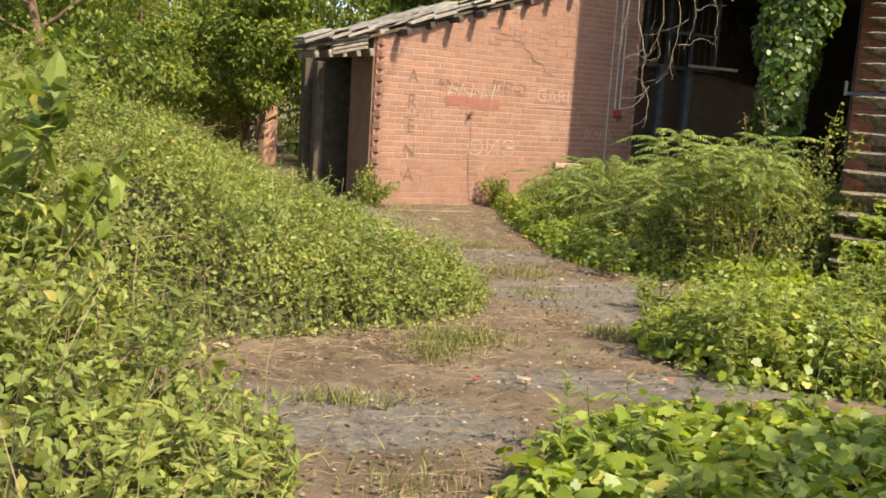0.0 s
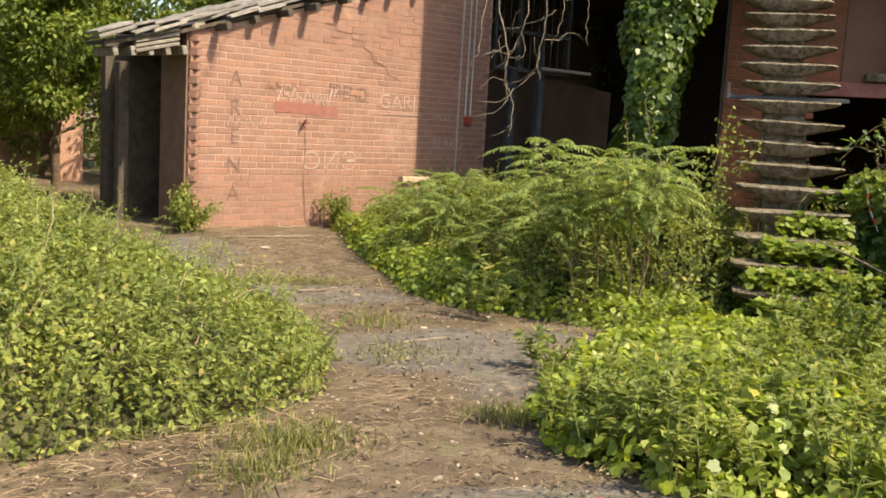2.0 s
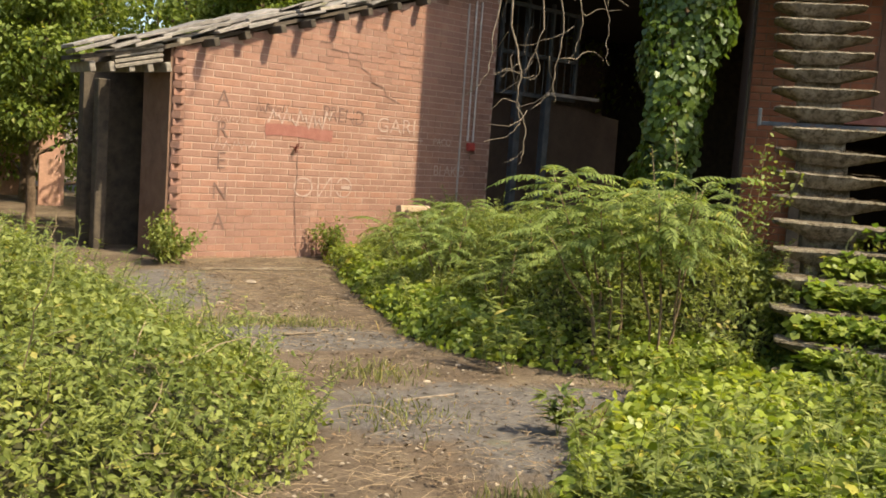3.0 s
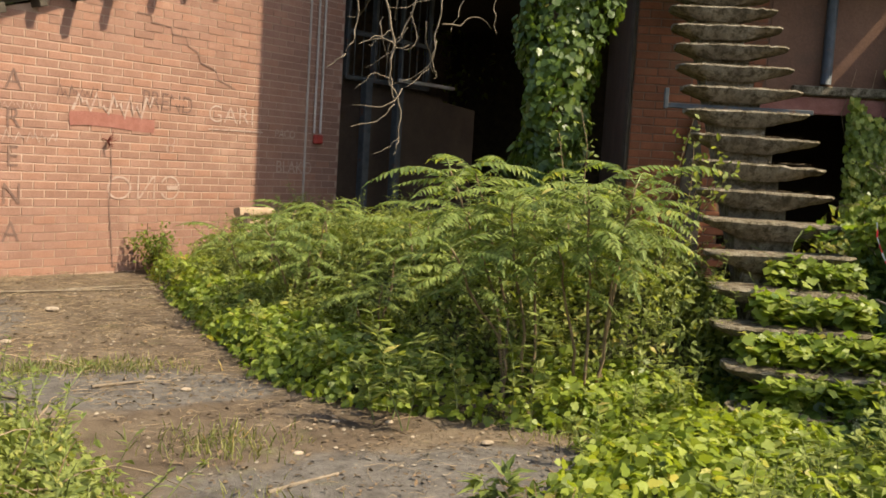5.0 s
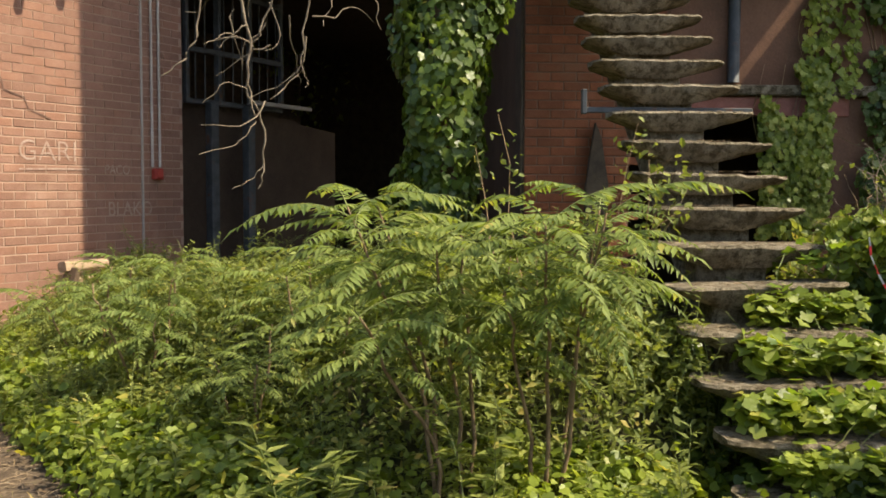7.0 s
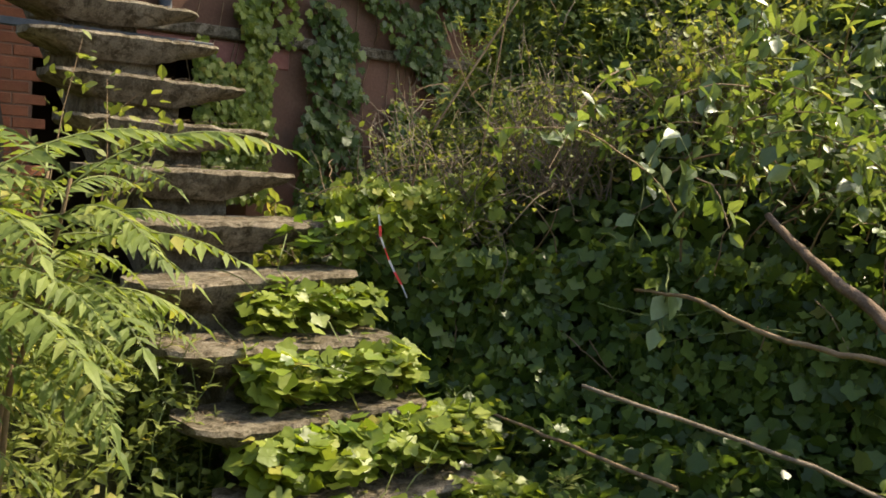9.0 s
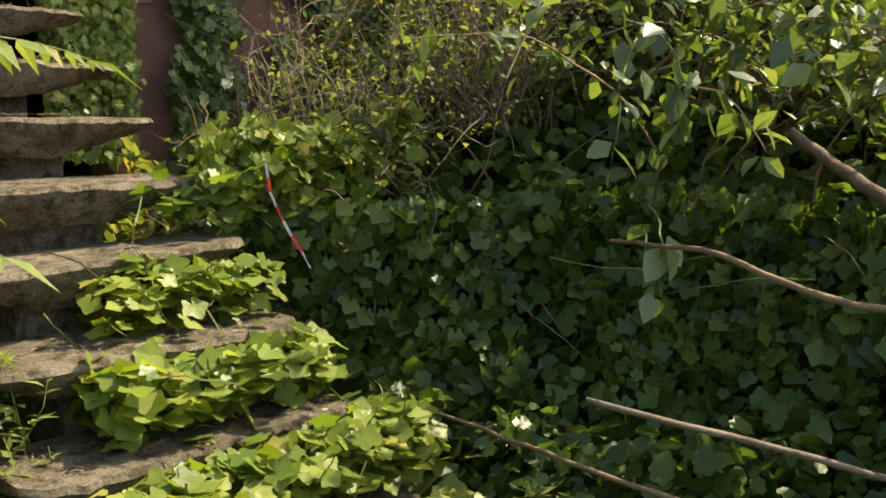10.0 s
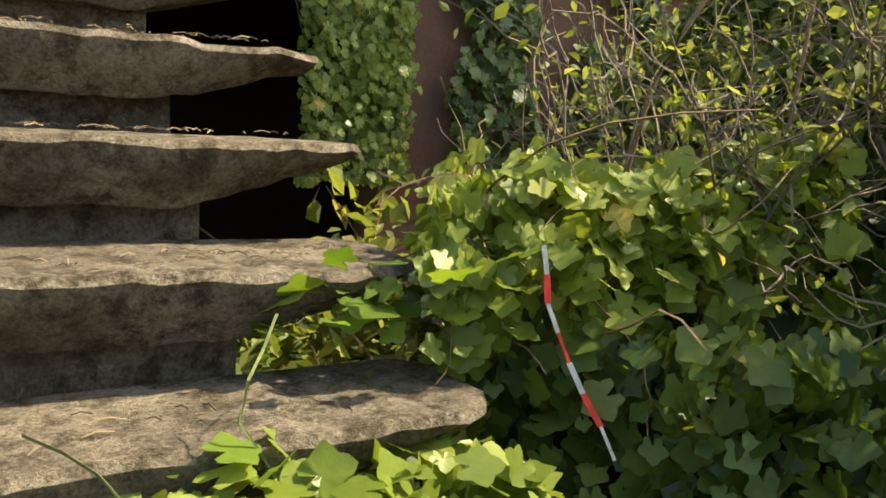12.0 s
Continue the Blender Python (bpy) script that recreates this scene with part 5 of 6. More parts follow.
def leafy_bush(name, label, foot, h, r, n, leaf, mat, cat="bush"):
    b = thing(name, label, cat, at=(foot[0], foot[1], 0))
    st = Pile()
    P = []
    for i in range(16):
        a = i * 2.4
        path = wander((0, 0, 0), (math.cos(a) * r / h * 0.8, math.sin(a) * r / h * 0.8, 1), h * rng.uniform(0.6, 1.15), 7, 0.16)
        st.tube(path, np.linspace(0.006, 0.0015, 8), 3)
        f = rng.uniform(0.25, 1, n // 16)
        P.append(np.stack([np.interp(f * 7, range(8), path[:, j]) for j in range(3)], 1) + rng.normal(0, 0.035, (n // 16, 3)))
    tagged(st.mesh("stem", M_STEM, b), kind="stuff")
    P = np.concatenate(P)
    P[:, 2] = np.abs(P[:, 2]) + 0.01
    m = len(P)
    v, t = leaves(P, rng.normal(0, 1, (m, 3)) + (0, 0, -0.2), unit(np.tile([0, 0, 1.0], (m, 1)) + rng.normal(0, 0.5, (m, 3))), leaf * rng.uniform(0.6, 1.2, m), OVATE)
    mesh_np("foliage", v, t, mat, b)


def at_shed(s, off):
    p = SHED @ Vector((s, off, 0))
    return (p.x, p.y)


leafy_bush("corner_bush", "small green bush at the corner of the shed", at_shed(5.95, -0.35), 0.50, 0.42, 1500, 0.055, L_BRAMBLE)
leafy_bush("wall_bush", "scrubby brown-green bush against the brick wall", at_shed(8.05, -0.30), 0.46, 0.30, 1000, 0.045, L_TREE)
leafy_bush("wall_bush", "scrubby green bush beside the wood pile", at_shed(8.7, -0.55), 0.42, 0.40, 1300, 0.05, L_BRAMBLE)
leafy_bush("stair_bush", "leafy green plant growing behind the stair steps", (5.32, 9.0), 1.12, 0.35, 1500, 0.075, L_BRAMBLE)
leafy_bush("stair_bush", "leafy plant at the foot of the ivy bank", (4.95, 8.75), 0.9, 0.3, 1100, 0.075, L_BRAMBLE)
leafy_bush("vine_bush", "thin yellow-green vine rising behind the sumac shrubs", (3.40, 8.95), 1.50, 0.26, 1150, 0.046, L_BRAMBLE)
leafy_bush("grey_bush", "grey-green bush at the end of the ivy carpet", (3.2, 6.2), 0.72, 0.36, 2200, 0.040, L_TREE)
leafy_bush("near_sapling", "broad-leaved sapling beside the tall weeds", (-1.95, 3.75), 1.75, 0.55, 900, 0.14, L_TREE, "sapling")
leafy_bush("path_weed", "narrow weed growing on the bare path", (1.75, 6.55), 0.3, 0.10, 90, 0.06, L_BRAMBLE, "weed")
leafy_bush("path_weed", "sprawling nettle at the edge of the path", (0.15, 7.0), 0.4, 0.35, 420, 0.05, L_BRAMBLE, "weed")



def narrow_weed(foot, h, n):
    w = thing("tall_weed", "upright pale-green weed with narrow leaves", "weed", "tall weeds by the path", at=(foot[0], foot[1], 0))
    pl, ps = Pile(), Pile()
    for _ in range(n):
        weed_stems(pl, ps, rng.normal(0, 0.05), rng.normal(0, 0.05), 0.0, h * rng.uniform(0.75, 1.05), 14, 0.10)
    pl.mesh("leaves", L_BRAMBLE, w)
    ps.mesh("stem", M_GREENSTEM, w)


for foot, h, n in (((1.86, 7.98), 0.56, 2), ((1.66, 8.25), 0.40, 2), ((2.3, 7.95), 0.60, 2), ((1.72, 6.75), 0.30, 2)):
    narrow_weed(foot, h, n)


def twiggy_bush(foot, z0, h, r, n, leaf, lab):
    """A tangle of fine brown twigs with small sparse leaves, rising out of the bank."""
    b = thing("twiggy_bush", lab, "bush", "twiggy bushes on the bank", at=(foot[0], foot[1], z0))
    st, P = Pile(), []
    for i in range(70):
        a, q = rng.uniform(0, 6.28), r * rng.uniform(0, 0.7)
        path = wander((q * math.cos(a), q * math.sin(a), -0.3), (rng.normal(-0.1, 0.35), rng.normal(0, 0.35), 1), (h + 0.3) * rng.uniform(0.55, 1.1), 11, 0.20, 0.03)
        st.tube(path, np.linspace(0.0045, 0.0013, 12), 3)
        f = rng.uniform(0.4, 1, n // 70)
        P.append(np.stack([np.interp(f * 11, range(12), path[:, j]) for j in range(3)], 1) + rng.normal(0, 0.03, (n // 70, 3)))
        for _ in range(3):
            k = path[int(rng.integers(4, 11))]
            st.tube(wander(k, rng.normal(0, 1, 3) + (0, 0, 0.2), rng.uniform(0.12, 0.35), 6, 0.3), np.linspace(0.0022, 0.0009, 7), 3)
    tagged(st.mesh("twig", M_DEAD, b), kind="stuff")
    P = np.concatenate(P)
    m = len(P)
    v, t = leaves(P, rng.normal(0, 1, (m, 3)), unit(np.tile([0, 0, 1.0], (m, 1)) + rng.normal(0, 0.6, (m, 3))), leaf * rng.uniform(0.5, 1.2, m), OVATE)
    mesh_np("foliage", v, t, L_BRAMBLE, b)


for foot, z0, h, r, n, leaf, lab in (((5.22, 8.12), 1.15, 0.52, 0.24, 1050, 0.029, "brown twiggy bush with small olive leaves"), ((5.45, 7.7), 1.45, 0.5, 0.30, 1050, 0.030, "brown twiggy bush with small olive leaves"),
                                     ((5.75, 7.1), 1.7, 0.45, 0.35, 2000, 0.045, "leafy twiggy bush on the crest of the bank")):
    twiggy_bush(foot, z0, h, r, n, leaf, lab)


def pale_spray(tip, length, n, size):
    """A hanging shoot with large glossy leaves, their sheen painted in as a paler base."""
    sp = thing("hanging_shoot", "hanging shoot with large glossy leaves paled for their sheen", "shoot", "shoots on the ivy bank", at=tip)
    path = wander((0.35, 0.06, 0.12), (-1.0, rng.normal(0, 0.2), 0.15), 0.38, 8, 0.10, 0.10)
    path += -path[-1]
    tail = wander((0, 0, 0), (-0.1, rng.normal(0, 0.2), -1), length, 6, 0.12)
    path = np.concatenate([path, tail[1:]])
    st = Pile()
    st.tube(path, np.linspace(0.004, 0.0015, len(path)), 4)
    st.mesh("stem", M_GREENSTEM, sp, True)
    f = rng.uniform(0.25, 1, n) * (len(path) - 1)
    q = np.stack([np.interp(f, range(len(path)), path[:, j]) for j in range(3)], 1) + rng.normal(0, 0.02, (n, 3))
    v, t = leaves(q, rng.normal(0, 0.6, (n, 3)) + (-0.3, 0, -0.7), unit(np.tile([-0.25, -0.45, 0.85], (n, 1)) + rng.normal(0, 0.4, (n, 3))), size * rng.uniform(0.55, 1.15, n), OVATE, 1.2)
    mesh_np("leaves", v, t, L_SHEEN, sp, True)


for tip, ln, n, size in (((4.36, 7.12, 1.27), 0.24, 11, 0.085), ((4.42, 7.0, 1.34), 0.16, 8, 0.085), ((4.24, 7.0, 0.93), 0.12, 9, 0.085), ((4.5, 6.75, 1.42), 0.2, 16, 0.085), ((4.75, 6.5, 1.75), 0.2, 20, 0.075), ((4.6, 5.9, 1.6), 0.2, 20, 0.08), ((4.65, 6.2, 1.8), 0.2, 20, 0.075), ((4.9, 6.9, 1.85), 0.2, 20, 0.075),
                         ((4.5, 6.5, 1.3), 0.2, 14, 0.08), ((4.7, 7.0, 1.55), 0.2, 18, 0.08), ((4.6, 6.35, 1.5), 0.2, 18, 0.085), ((4.55, 6.1, 1.35), 0.25, 16, 0.085), ((4.8, 6.7, 1.65), 0.2, 18, 0.08)):
    pale_spray(tip, ln, n, size)


# ---------------------------------------------------------------- dead branches hanging before the hall
def build_dead_branch():
    o = Vector((2.25, 9.8, 2.4))
    db = thing("dead_branch", "bare grey dead branch hanging before the hall", "branch", at=tuple(o))

    def limb(pts, r0, r1, name="twig"):
        pts = np.array(pts, float)
        k = np.linspace(0, len(pts) - 1, len(pts) * 4)
        path = np.stack([np.interp(k, range(len(pts)), pts[:, j]) for j in range(3)], 1)
        path[:, :2] += 0.008 * np.stack([np.sin(9 * k), np.cos(7 * k)], 1)
        p = Pile()
        p.tube(path - np.array(o), np.linspace(r0 * 0.42, r1 * 0.6, len(path)), 6)
        p.mesh(name, M_DEAD, db, True)

    limb([(4.66, 13.66, 8.5), (3.6, 11.7, 8.6), (2.8, 10.3, 7.4), (2.5, 9.8, 5.8), (2.45, 9.75, 4.3), (2.05, 9.8, 3.3), (2.11, 9.8, 2.38), (2.22, 9.8, 2.0), (2.20, 9.82, 1.76), (2.30, 9.84, 1.60), (2.30, 9.86, 1.37), (2.28, 9.86, 1.28)], 0.030, 0.006, "limb")
    limb([(2.25, 9.7, 3.2), (2.36, 9.75, 2.34), (2.27, 9.8, 2.04), (2.22, 9.8, 1.95)], 0.014, 0.007)
    limb([(2.1, 9.8, 3.0), (1.96, 9.75, 2.29), (1.95, 9.75, 2.0), (1.88, 9.75, 1.87), (1.78, 9.75, 1.79)], 0.014, 0.005)
    limb([(2.21, 9.81, 1.78), (2.24, 9.8, 1.6), (2.14, 9.78, 1.49), (1.94, 9.75, 1.44)], 0.010, 0.004)
    limb([(2.40, 9.8, 3.1), (2.56, 9.85, 2.37), (2.51, 9.85, 2.03), (2.50, 9.85, 1.87), (2.34, 9.85, 1.72)], 0.014, 0.005)
    limb([(2.60, 9.8, 3.2), (2.95, 9.9, 2.48), (2.94, 9.9, 2.28), (2.96, 9.9, 2.12)], 0.010, 0.004)
    limb([(2.55, 9.8, 3.1), (2.71, 9.85, 2.42), (2.67, 9.85, 2.23), (2.61, 9.85, 2.10)], 0.010, 0.004)
    limb([(2.22, 9.8, 1.98), (2.10, 9.78, 2.02), (1.98, 9.75, 1.95)], 0.008, 0.003)
    limb([(2.20, 9.8, 1.76), (2.09, 9.78, 1.79), (1.98, 9.78, 1.68)], 0.008, 0.003)
    limb([(2.30, 9.86, 1.40), (2.24, 9.85, 1.33), (2.14, 9.84, 1.28)], 0.006, 0.003)
    limb([(2.50, 9.85, 1.88), (2.54, 9.86, 1.82), (2.53, 9.86, 1.79)], 0.006, 0.003)
    for _ in range(22):
        z = rng.uniform(1.7, 3.1)
        x = 2.2 + rng.uniform(-0.12, 0.45) * (z - 1.2)
        path = wander((x, 9.8 + rng.uniform(-0.1, 0.25), z), (rng.normal(0, 1), rng.normal(0, 0.3), -0.7), rng.uniform(0.2, 0.55), 7, 0.3)
        p = Pile()
        p.tube(path - np.array(o), np.linspace(0.0042, 0.0016, 8), 4)
        p.mesh("twig", M_DEAD, db)


build_dead_branch()


# ---------------------------------------------------------------- sticks and tape on the ivy bank
def stick(name, label, pts, r0, r1, mat, cat="stick"):
    pts = np.array(pts, float)
    k = np.linspace(0, len(pts) - 1, len(pts) * 5)
    path = np.stack([np.interp(k, range(len(pts)), pts[:, j]) for j in range(3)], 1) + rng.normal(0, min(r0, 0.008) * 0.2, (len(k), 3)) + np.cumsum(rng.normal(0, min(r0, 0.008) * 0.28, (len(k), 3)), 0) * np.sin(np.linspace(0, np.pi, len(k)))[:, None]
    p = Pile()
    p.tube(path - pts[0], np.linspace(r0, r1, len(path)), 6)
    ob = p.mesh(name, mat, None, True)
    ob.location = tuple(pts[0])
    return tagged(ob, label, cat, "sticks on the ivy bank")


stick("dry_stick", "bare pale stick poking out of the ivy bank", [(4.6, 5.95, 0.20), (3.78, 6.54, 0.62), (3.55, 7.05, 0.78)], 0.008, 0.005, M_DEAD)
stick("dead_bough", "thick dead bough leaning out of the ivy bank", [(3.62, 6.02, 0.66), (3.9, 6.40, 0.95), (4.12, 6.58, 1.06), (4.34, 6.75, 1.17)], 0.021, 0.011, M_BARK)
stick("dead_bough", "crooked dead bough along the ivy bank", [(3.72, 6.1, 0.84), (3.86, 6.43, 0.865), (3.98, 6.68, 0.88), (4.08, 6.92, 0.94), (4.5, 7.15, 0.9)], 0.009, 0.005, M_STEM)
stick("dry_stick", "brown stick lying low in the ivy", [(4.1, 6.9, 0.40), (4.3, 7.25, 0.42), (4.6, 7.7, 0.40)], 0.007, 0.005, M_STEM)
stick("bare_stem", "upright bare stem rising from the ivy bank", [(5.0, 8.0, 0.3), (5.15, 8.0, 1.2), (5.4, 7.95, 2.3)], 0.0055, 0.003, M_STEM)
stick("bare_stem", "slanting bare stem above the ivy bank", [(4.95, 8.35, 0.4), (5.05, 8.2, 1.3), (5.45, 7.9, 2.1)], 0.006, 0.004, M_STEM)
for i in range(14):
    y = rng.uniform(5.6, 8.0)
    x = float(np.interp(y, [5.6, 6.3, 6.9, 7.55, 8.3], [4.45, 4.70, 4.96, 5.08, 4.74])) - 0.01
    z = rng.uniform(0.5, 1.0)
    w = wander((x, y, z), (rng.normal(0.05, 0.12), rng.normal(0, 0.6), rng.normal(-0.2, 0.6)), rng.uniform(0.3, 0.7), 12, 0.10)
    stick("creeper", "thin brown vine stem trailing over the ivy bank", w, 0.0030, 0.0015, M_STEM if i % 2 else M_GREENSTEM, "vine")


def build_tape():
    pts = [(4.738, 8.228, 1.06), (4.736, 8.216, 0.985), (4.742, 8.19, 0.91), (4.762, 8.15, 0.83), (4.776, 8.105, 0.745)]
    tape = thing("barrier_tape", "torn red and white barrier tape caught in the ivy", "tape", at=(pts[0][0] - 0.035, pts[0][1] - 0.025, pts[0][2]))
    o = Vector(pts[0])
    n = 7
    for i in range(n):
        a, b = [Vector(np.array([np.interp((i + q) / n * 4, range(5), [p[j] for p in pts]) for j in range(3)])) - o + Vector((0.0015, -0.0015, 0)) * math.sin((i + q) * 2.3) for q in (0, 1)]
        s = Vector((0.0026, -0.0026, 0.0006)) * (1 + 0.4 * math.sin(i * 1.7))
        f = Vector((0.0012, 0.0012, 0))
        bm = bmesh.new()
        q = [bm.verts.new(v) for v in (a - s, a + s, b + s, b - s, a - s + f, a + s + f, b + s + f, b - s + f)]
        for fc in ((0, 1, 2, 3), (7, 6, 5, 4), (0, 4, 5, 1), (1, 5, 6, 2), (2, 6, 7, 3), (3, 7, 4, 0)):
            bm.faces.new([q[k] for k in fc])
        part("stripe", bm, M_TAPE_RED if i % 2 else M_TAPE_WHITE, tape, "red stripe" if i % 2 else "white stripe")


build_tape()


# ---------------------------------------------------------------- wood pile, pipes and graffiti at the shed
def build_wood_pile():
    for s, off, z, ln, r, yaw in ((9.25, -0.35, 0.60, 0.52, 0.055, 5), (9.3, -0.30, 0.48, 0.5, 0.06, -6), (9.22, -0.40, 0.35, 0.55, 0.06, 3), (9.28, -0.25, 0.22, 0.5, 0.065, -4), (9.24, -0.42, 0.10, 0.5, 0.07, 2), (9.34, -0.28, 0.07, 0.5, 0.065, 2)):
        o = SHED @ Vector((s, off, z))
        bm = bmesh.new()
        bmesh.ops.create_cone(bm, cap_ends=True, segments=10, radius1=r, radius2=r * 0.9, depth=ln, matrix=pose(0, 0, 0, 0, 90, 31 + yaw))
        for v in bm.verts:
            v.co += Vector(rng.normal(0, 0.004, 3))
        ob = part("log", bm, M_WOODCUT)
        ob.location = o
        tagged(ob, "pale split log in the pile by the wall", "log", "wood pile")
    o = SHED @ Vector((9.0, -0.42, 0.56))
    pl = part("bent_bark", bm_box(pose(0, 0, -0.2, 0, 18, 31), 0.05, 0.16, 0.5, 0.012), M_BARK)
    pl.location = o
    tagged(pl, "curled piece of dark bark on the wood pile", "bark")
    rail = part("thin_pole", bm_box(SHED @ pose(9.85, -0.25, 0.62), 1.0, 0.03, 0.03, 0.006), M_DEAD)
    tagged(rail, "thin pale pole lying on the wood pile", "pole")


build_wood_pile()


def build_pipes():
    for s, z0 in ((10.40, 1.50), (10.50, 1.50)):
        p = Pile()
        p.tube([SHED @ Vector((s, -0.035, z)) for z in (z0, 2.2, 2.96, 3.35)], 0.014, 8)
        tagged(p.mesh("conduit", M_PIPE, None, True), "thin grey conduit running down the brick wall", "pipe", "conduits")
    box = thing("junction_box", "small red electric box under the conduits", "box", at=tuple(SHED @ Vector((10.46, -0.04, 1.43))))
    r = SHED.to_3x3().to_4x4()
    part("body", bm_box(r, 0.12, 0.06, 0.11, 0.01), M_RED, box)
    part("cover", bm_box(r @ pose(0, -0.035, 0), 0.085, 0.012, 0.08, 0.004), M_RED, box)
    ln = part("wall_batten", bm_box(SHED @ pose(10.28, -0.02, 1.7), 0.022, 0.02, 3.2, 0.003), M_PIPE)
    tagged(ln, "narrow vertical joint strip on the brick wall", "strip")


build_pipes()

FACE = Matrix(((WALL_U.x, 0, -WALL_N.x, 0), (WALL_U.y, 0, -WALL_N.y, 0), (0, 1, 0, 0), (0, 0, 0, 1)))


def graffito(text, s, z, size, mat, label, tilt=0.0, stretch=1.0, weight=0.0):
    cu = bpy.data.curves.new("graffiti", "FONT")
    cu.body, cu.size, cu.extrude, cu.offset = text, size, 0.0008, weight
    cu.align_x = "CENTER"
    tmp = new("graffiti", cu)
    bpy.context.view_layer.update()
    me = bpy.data.meshes.new_from_object(tmp.evaluated_get(bpy.context.evaluated_depsgraph_get()))
    bpy.data.objects.remove(tmp)
    me.materials.clear()
    me.materials.append(mat)
    ob = new("graffiti", me)
    o = SHED @ Vector((s, -0.0165, z))
    ob.matrix_basis = Matrix.Translation(o) @ FACE @ pose(0, 0, 0, 0, 0, tilt) @ Matrix.Diagonal((stretch, 1, 1, 1))
    return tagged(ob, label, "graffiti", "graffiti on the brick wall")


def scrawl(stroke, s, z, mat, label, w=0.012):
    """A sprayed stroke as one flat ribbon on the wall."""
    bm = bmesh.new()
    pts = [Vector(p) for p in stroke]
    pairs = []
    for i, p in enumerate(pts):
        d = (pts[min(i + 1, len(pts) - 1)] - pts[max(i - 1, 0)]).normalized()
        n = Vector((-d.y, d.x)) * w / 2
        pairs.append([bm.verts.new(FACE @ Vector((q.x, q.y, h))) for q, h in ((p + n, 0.0), (p - n, 0.0), (p - n, 0.0016), (p + n, 0.0016))])
    for u, v in zip(pairs, pairs[1:]):
        for j in range(4):
            bm.faces.new((u[j], u[(j + 1) % 4], v[(j + 1) % 4], v[j]))
    bmesh.ops.recalc_face_normals(bm, faces=bm.faces)
    ob = part("graffiti", bm, mat)
    ob.location = SHED @ Vector((s, -0.0165, z))
    return tagged(ob, label, "graffiti", "graffiti on the brick wall")


for i, ch in enumerate("ARENA"):
    graffito(ch, 6.72, 1.66 - 0.335 * i, 0.27, M_PAINT_DARK, "faded dark spray-painted letter on the brick wall", 0, 0.95, -0.002)
graffito("PREND", 8.34, 1.60, 0.255, M_PAINT_DARK, "faded dark spray-painted word on the brick wall", -3, 0.78, -0.004)
graffito("GARI", 9.17, 1.53, 0.26, M_PAINT_PALE, "pale sprayed word at the end of the line", 0, 1.10, -0.003)
graffito("OИЭ", 8.10, 0.70, 0.34, M_PAINT_PALE, "thin pale spray-painted letters on the brick wall", 0, 1.15, -0.007)
graffito("8", 8.38, 1.17, 0.26, M_PAINT_PALE, "thin pale sprayed figure on the brick wall", -8, 1.0, -0.009)


def zig(n, w, h, seed):
    r = np.random.default_rng(seed)
    out = []
    for i in range(n):
        x = i * w / n
        out += [(x + r.uniform(0, 0.02), r.uniform(0, h * 0.2)), (x + w / n * 0.4, h * r.uniform(0.7, 1.0)), (x + w / n * 0.62, r.uniform(0.1, 0.5) * h), (x + w / n * 0.8, h * r.uniform(0.4, 0.9))]
    return out


scrawl(zig(5, 0.92, 0.27, 1), 7.28, 1.48, M_PAINT_PALE, "pale sprayed scrawl over the older writing", 0.028)
scrawl([(-0.10, -0.05), (0.30, -0.042), (0.66, -0.04)], 8.96, 1.50, M_PAINT_PALE, "pale sprayed line under the scrawl", 0.016)
scrawl(zig(5, 0.55, 0.12, 3), 6.62, 1.20, M_PAINT_PALE, "faint pale sprayed scrawl", 0.012)
scrawl(zig(4, 0.45, 0.10, 4), 6.55, 1.48, M_PAINT_PALE, "faint pale sprayed scrawl", 0.009)
graffito("BLAKO", 10.12, 1.02, 0.20, M_PAINT_PALE, "grey sprayed word in the shade", 0, 0.9, 0.0)
graffito("PACO", 9.96, 1.42, 0.13, M_PAINT_PALE, "grey sprayed word in the shade", 0, 0.9, 0.0)
scrawl(zig(4, 0.45, 0.14, 7), 7.12, 1.62, M_PAINT_DARK, "faded dark sprayed scrawl", 0.012)
scrawl([(0, 0.0), (0.15, 0.012), (0.3, 0.01), (0.5, 0.004), (0.7, -0.012), (0.93, -0.02)], 7.26, 1.45, M_PAINT_RED, "rust-red smear painted over old writing", 0.13)
scrawl([(0.0, 0.0), (0.02, -0.3), (0.0, -0.6), (0.04, -0.95), (0.06, -1.2)], 7.70, 1.24, M_PAINT_DARK, "thin dark stain running down the wall", 0.012)
scrawl([(0, 0.0), (0.16, -0.005), (0.17, -0.07), (0.40, -0.09), (0.42, -0.15), (0.58, -0.165), (0.62, -0.25), (0.75, -0.30), (0.78, -0.40), (0.98, -0.45), (1.02, -0.55), (1.25, -0.62)], 7.95, 2.52, M_PAINT_DARK,
       "stepped crack through the brick joints", 0.012)


# ---------------------------------------------------------------- litter on the ground
POLY_PATH = [(-1.6, 3.4), (-1.5, 5.2), (0.0, 5.9), (0.75, 7.2), (0.3, 9.2), (-0.4, 10.9), (-0.8, 12.9), (0.6, 13.6), (1.1, 13.2), (1.2, 10.8), (1.3, 9.1), (1.6, 8.5), (2.6, 7.7), (1.9, 6.95), (1.35, 5.9), (1.35, 5.3), (1.9, 4.7), (0.8, 4.4), (0.2, 3.2), (0.1, 1.2), (-0.6, 1.2), (-0.7, 2.8)]


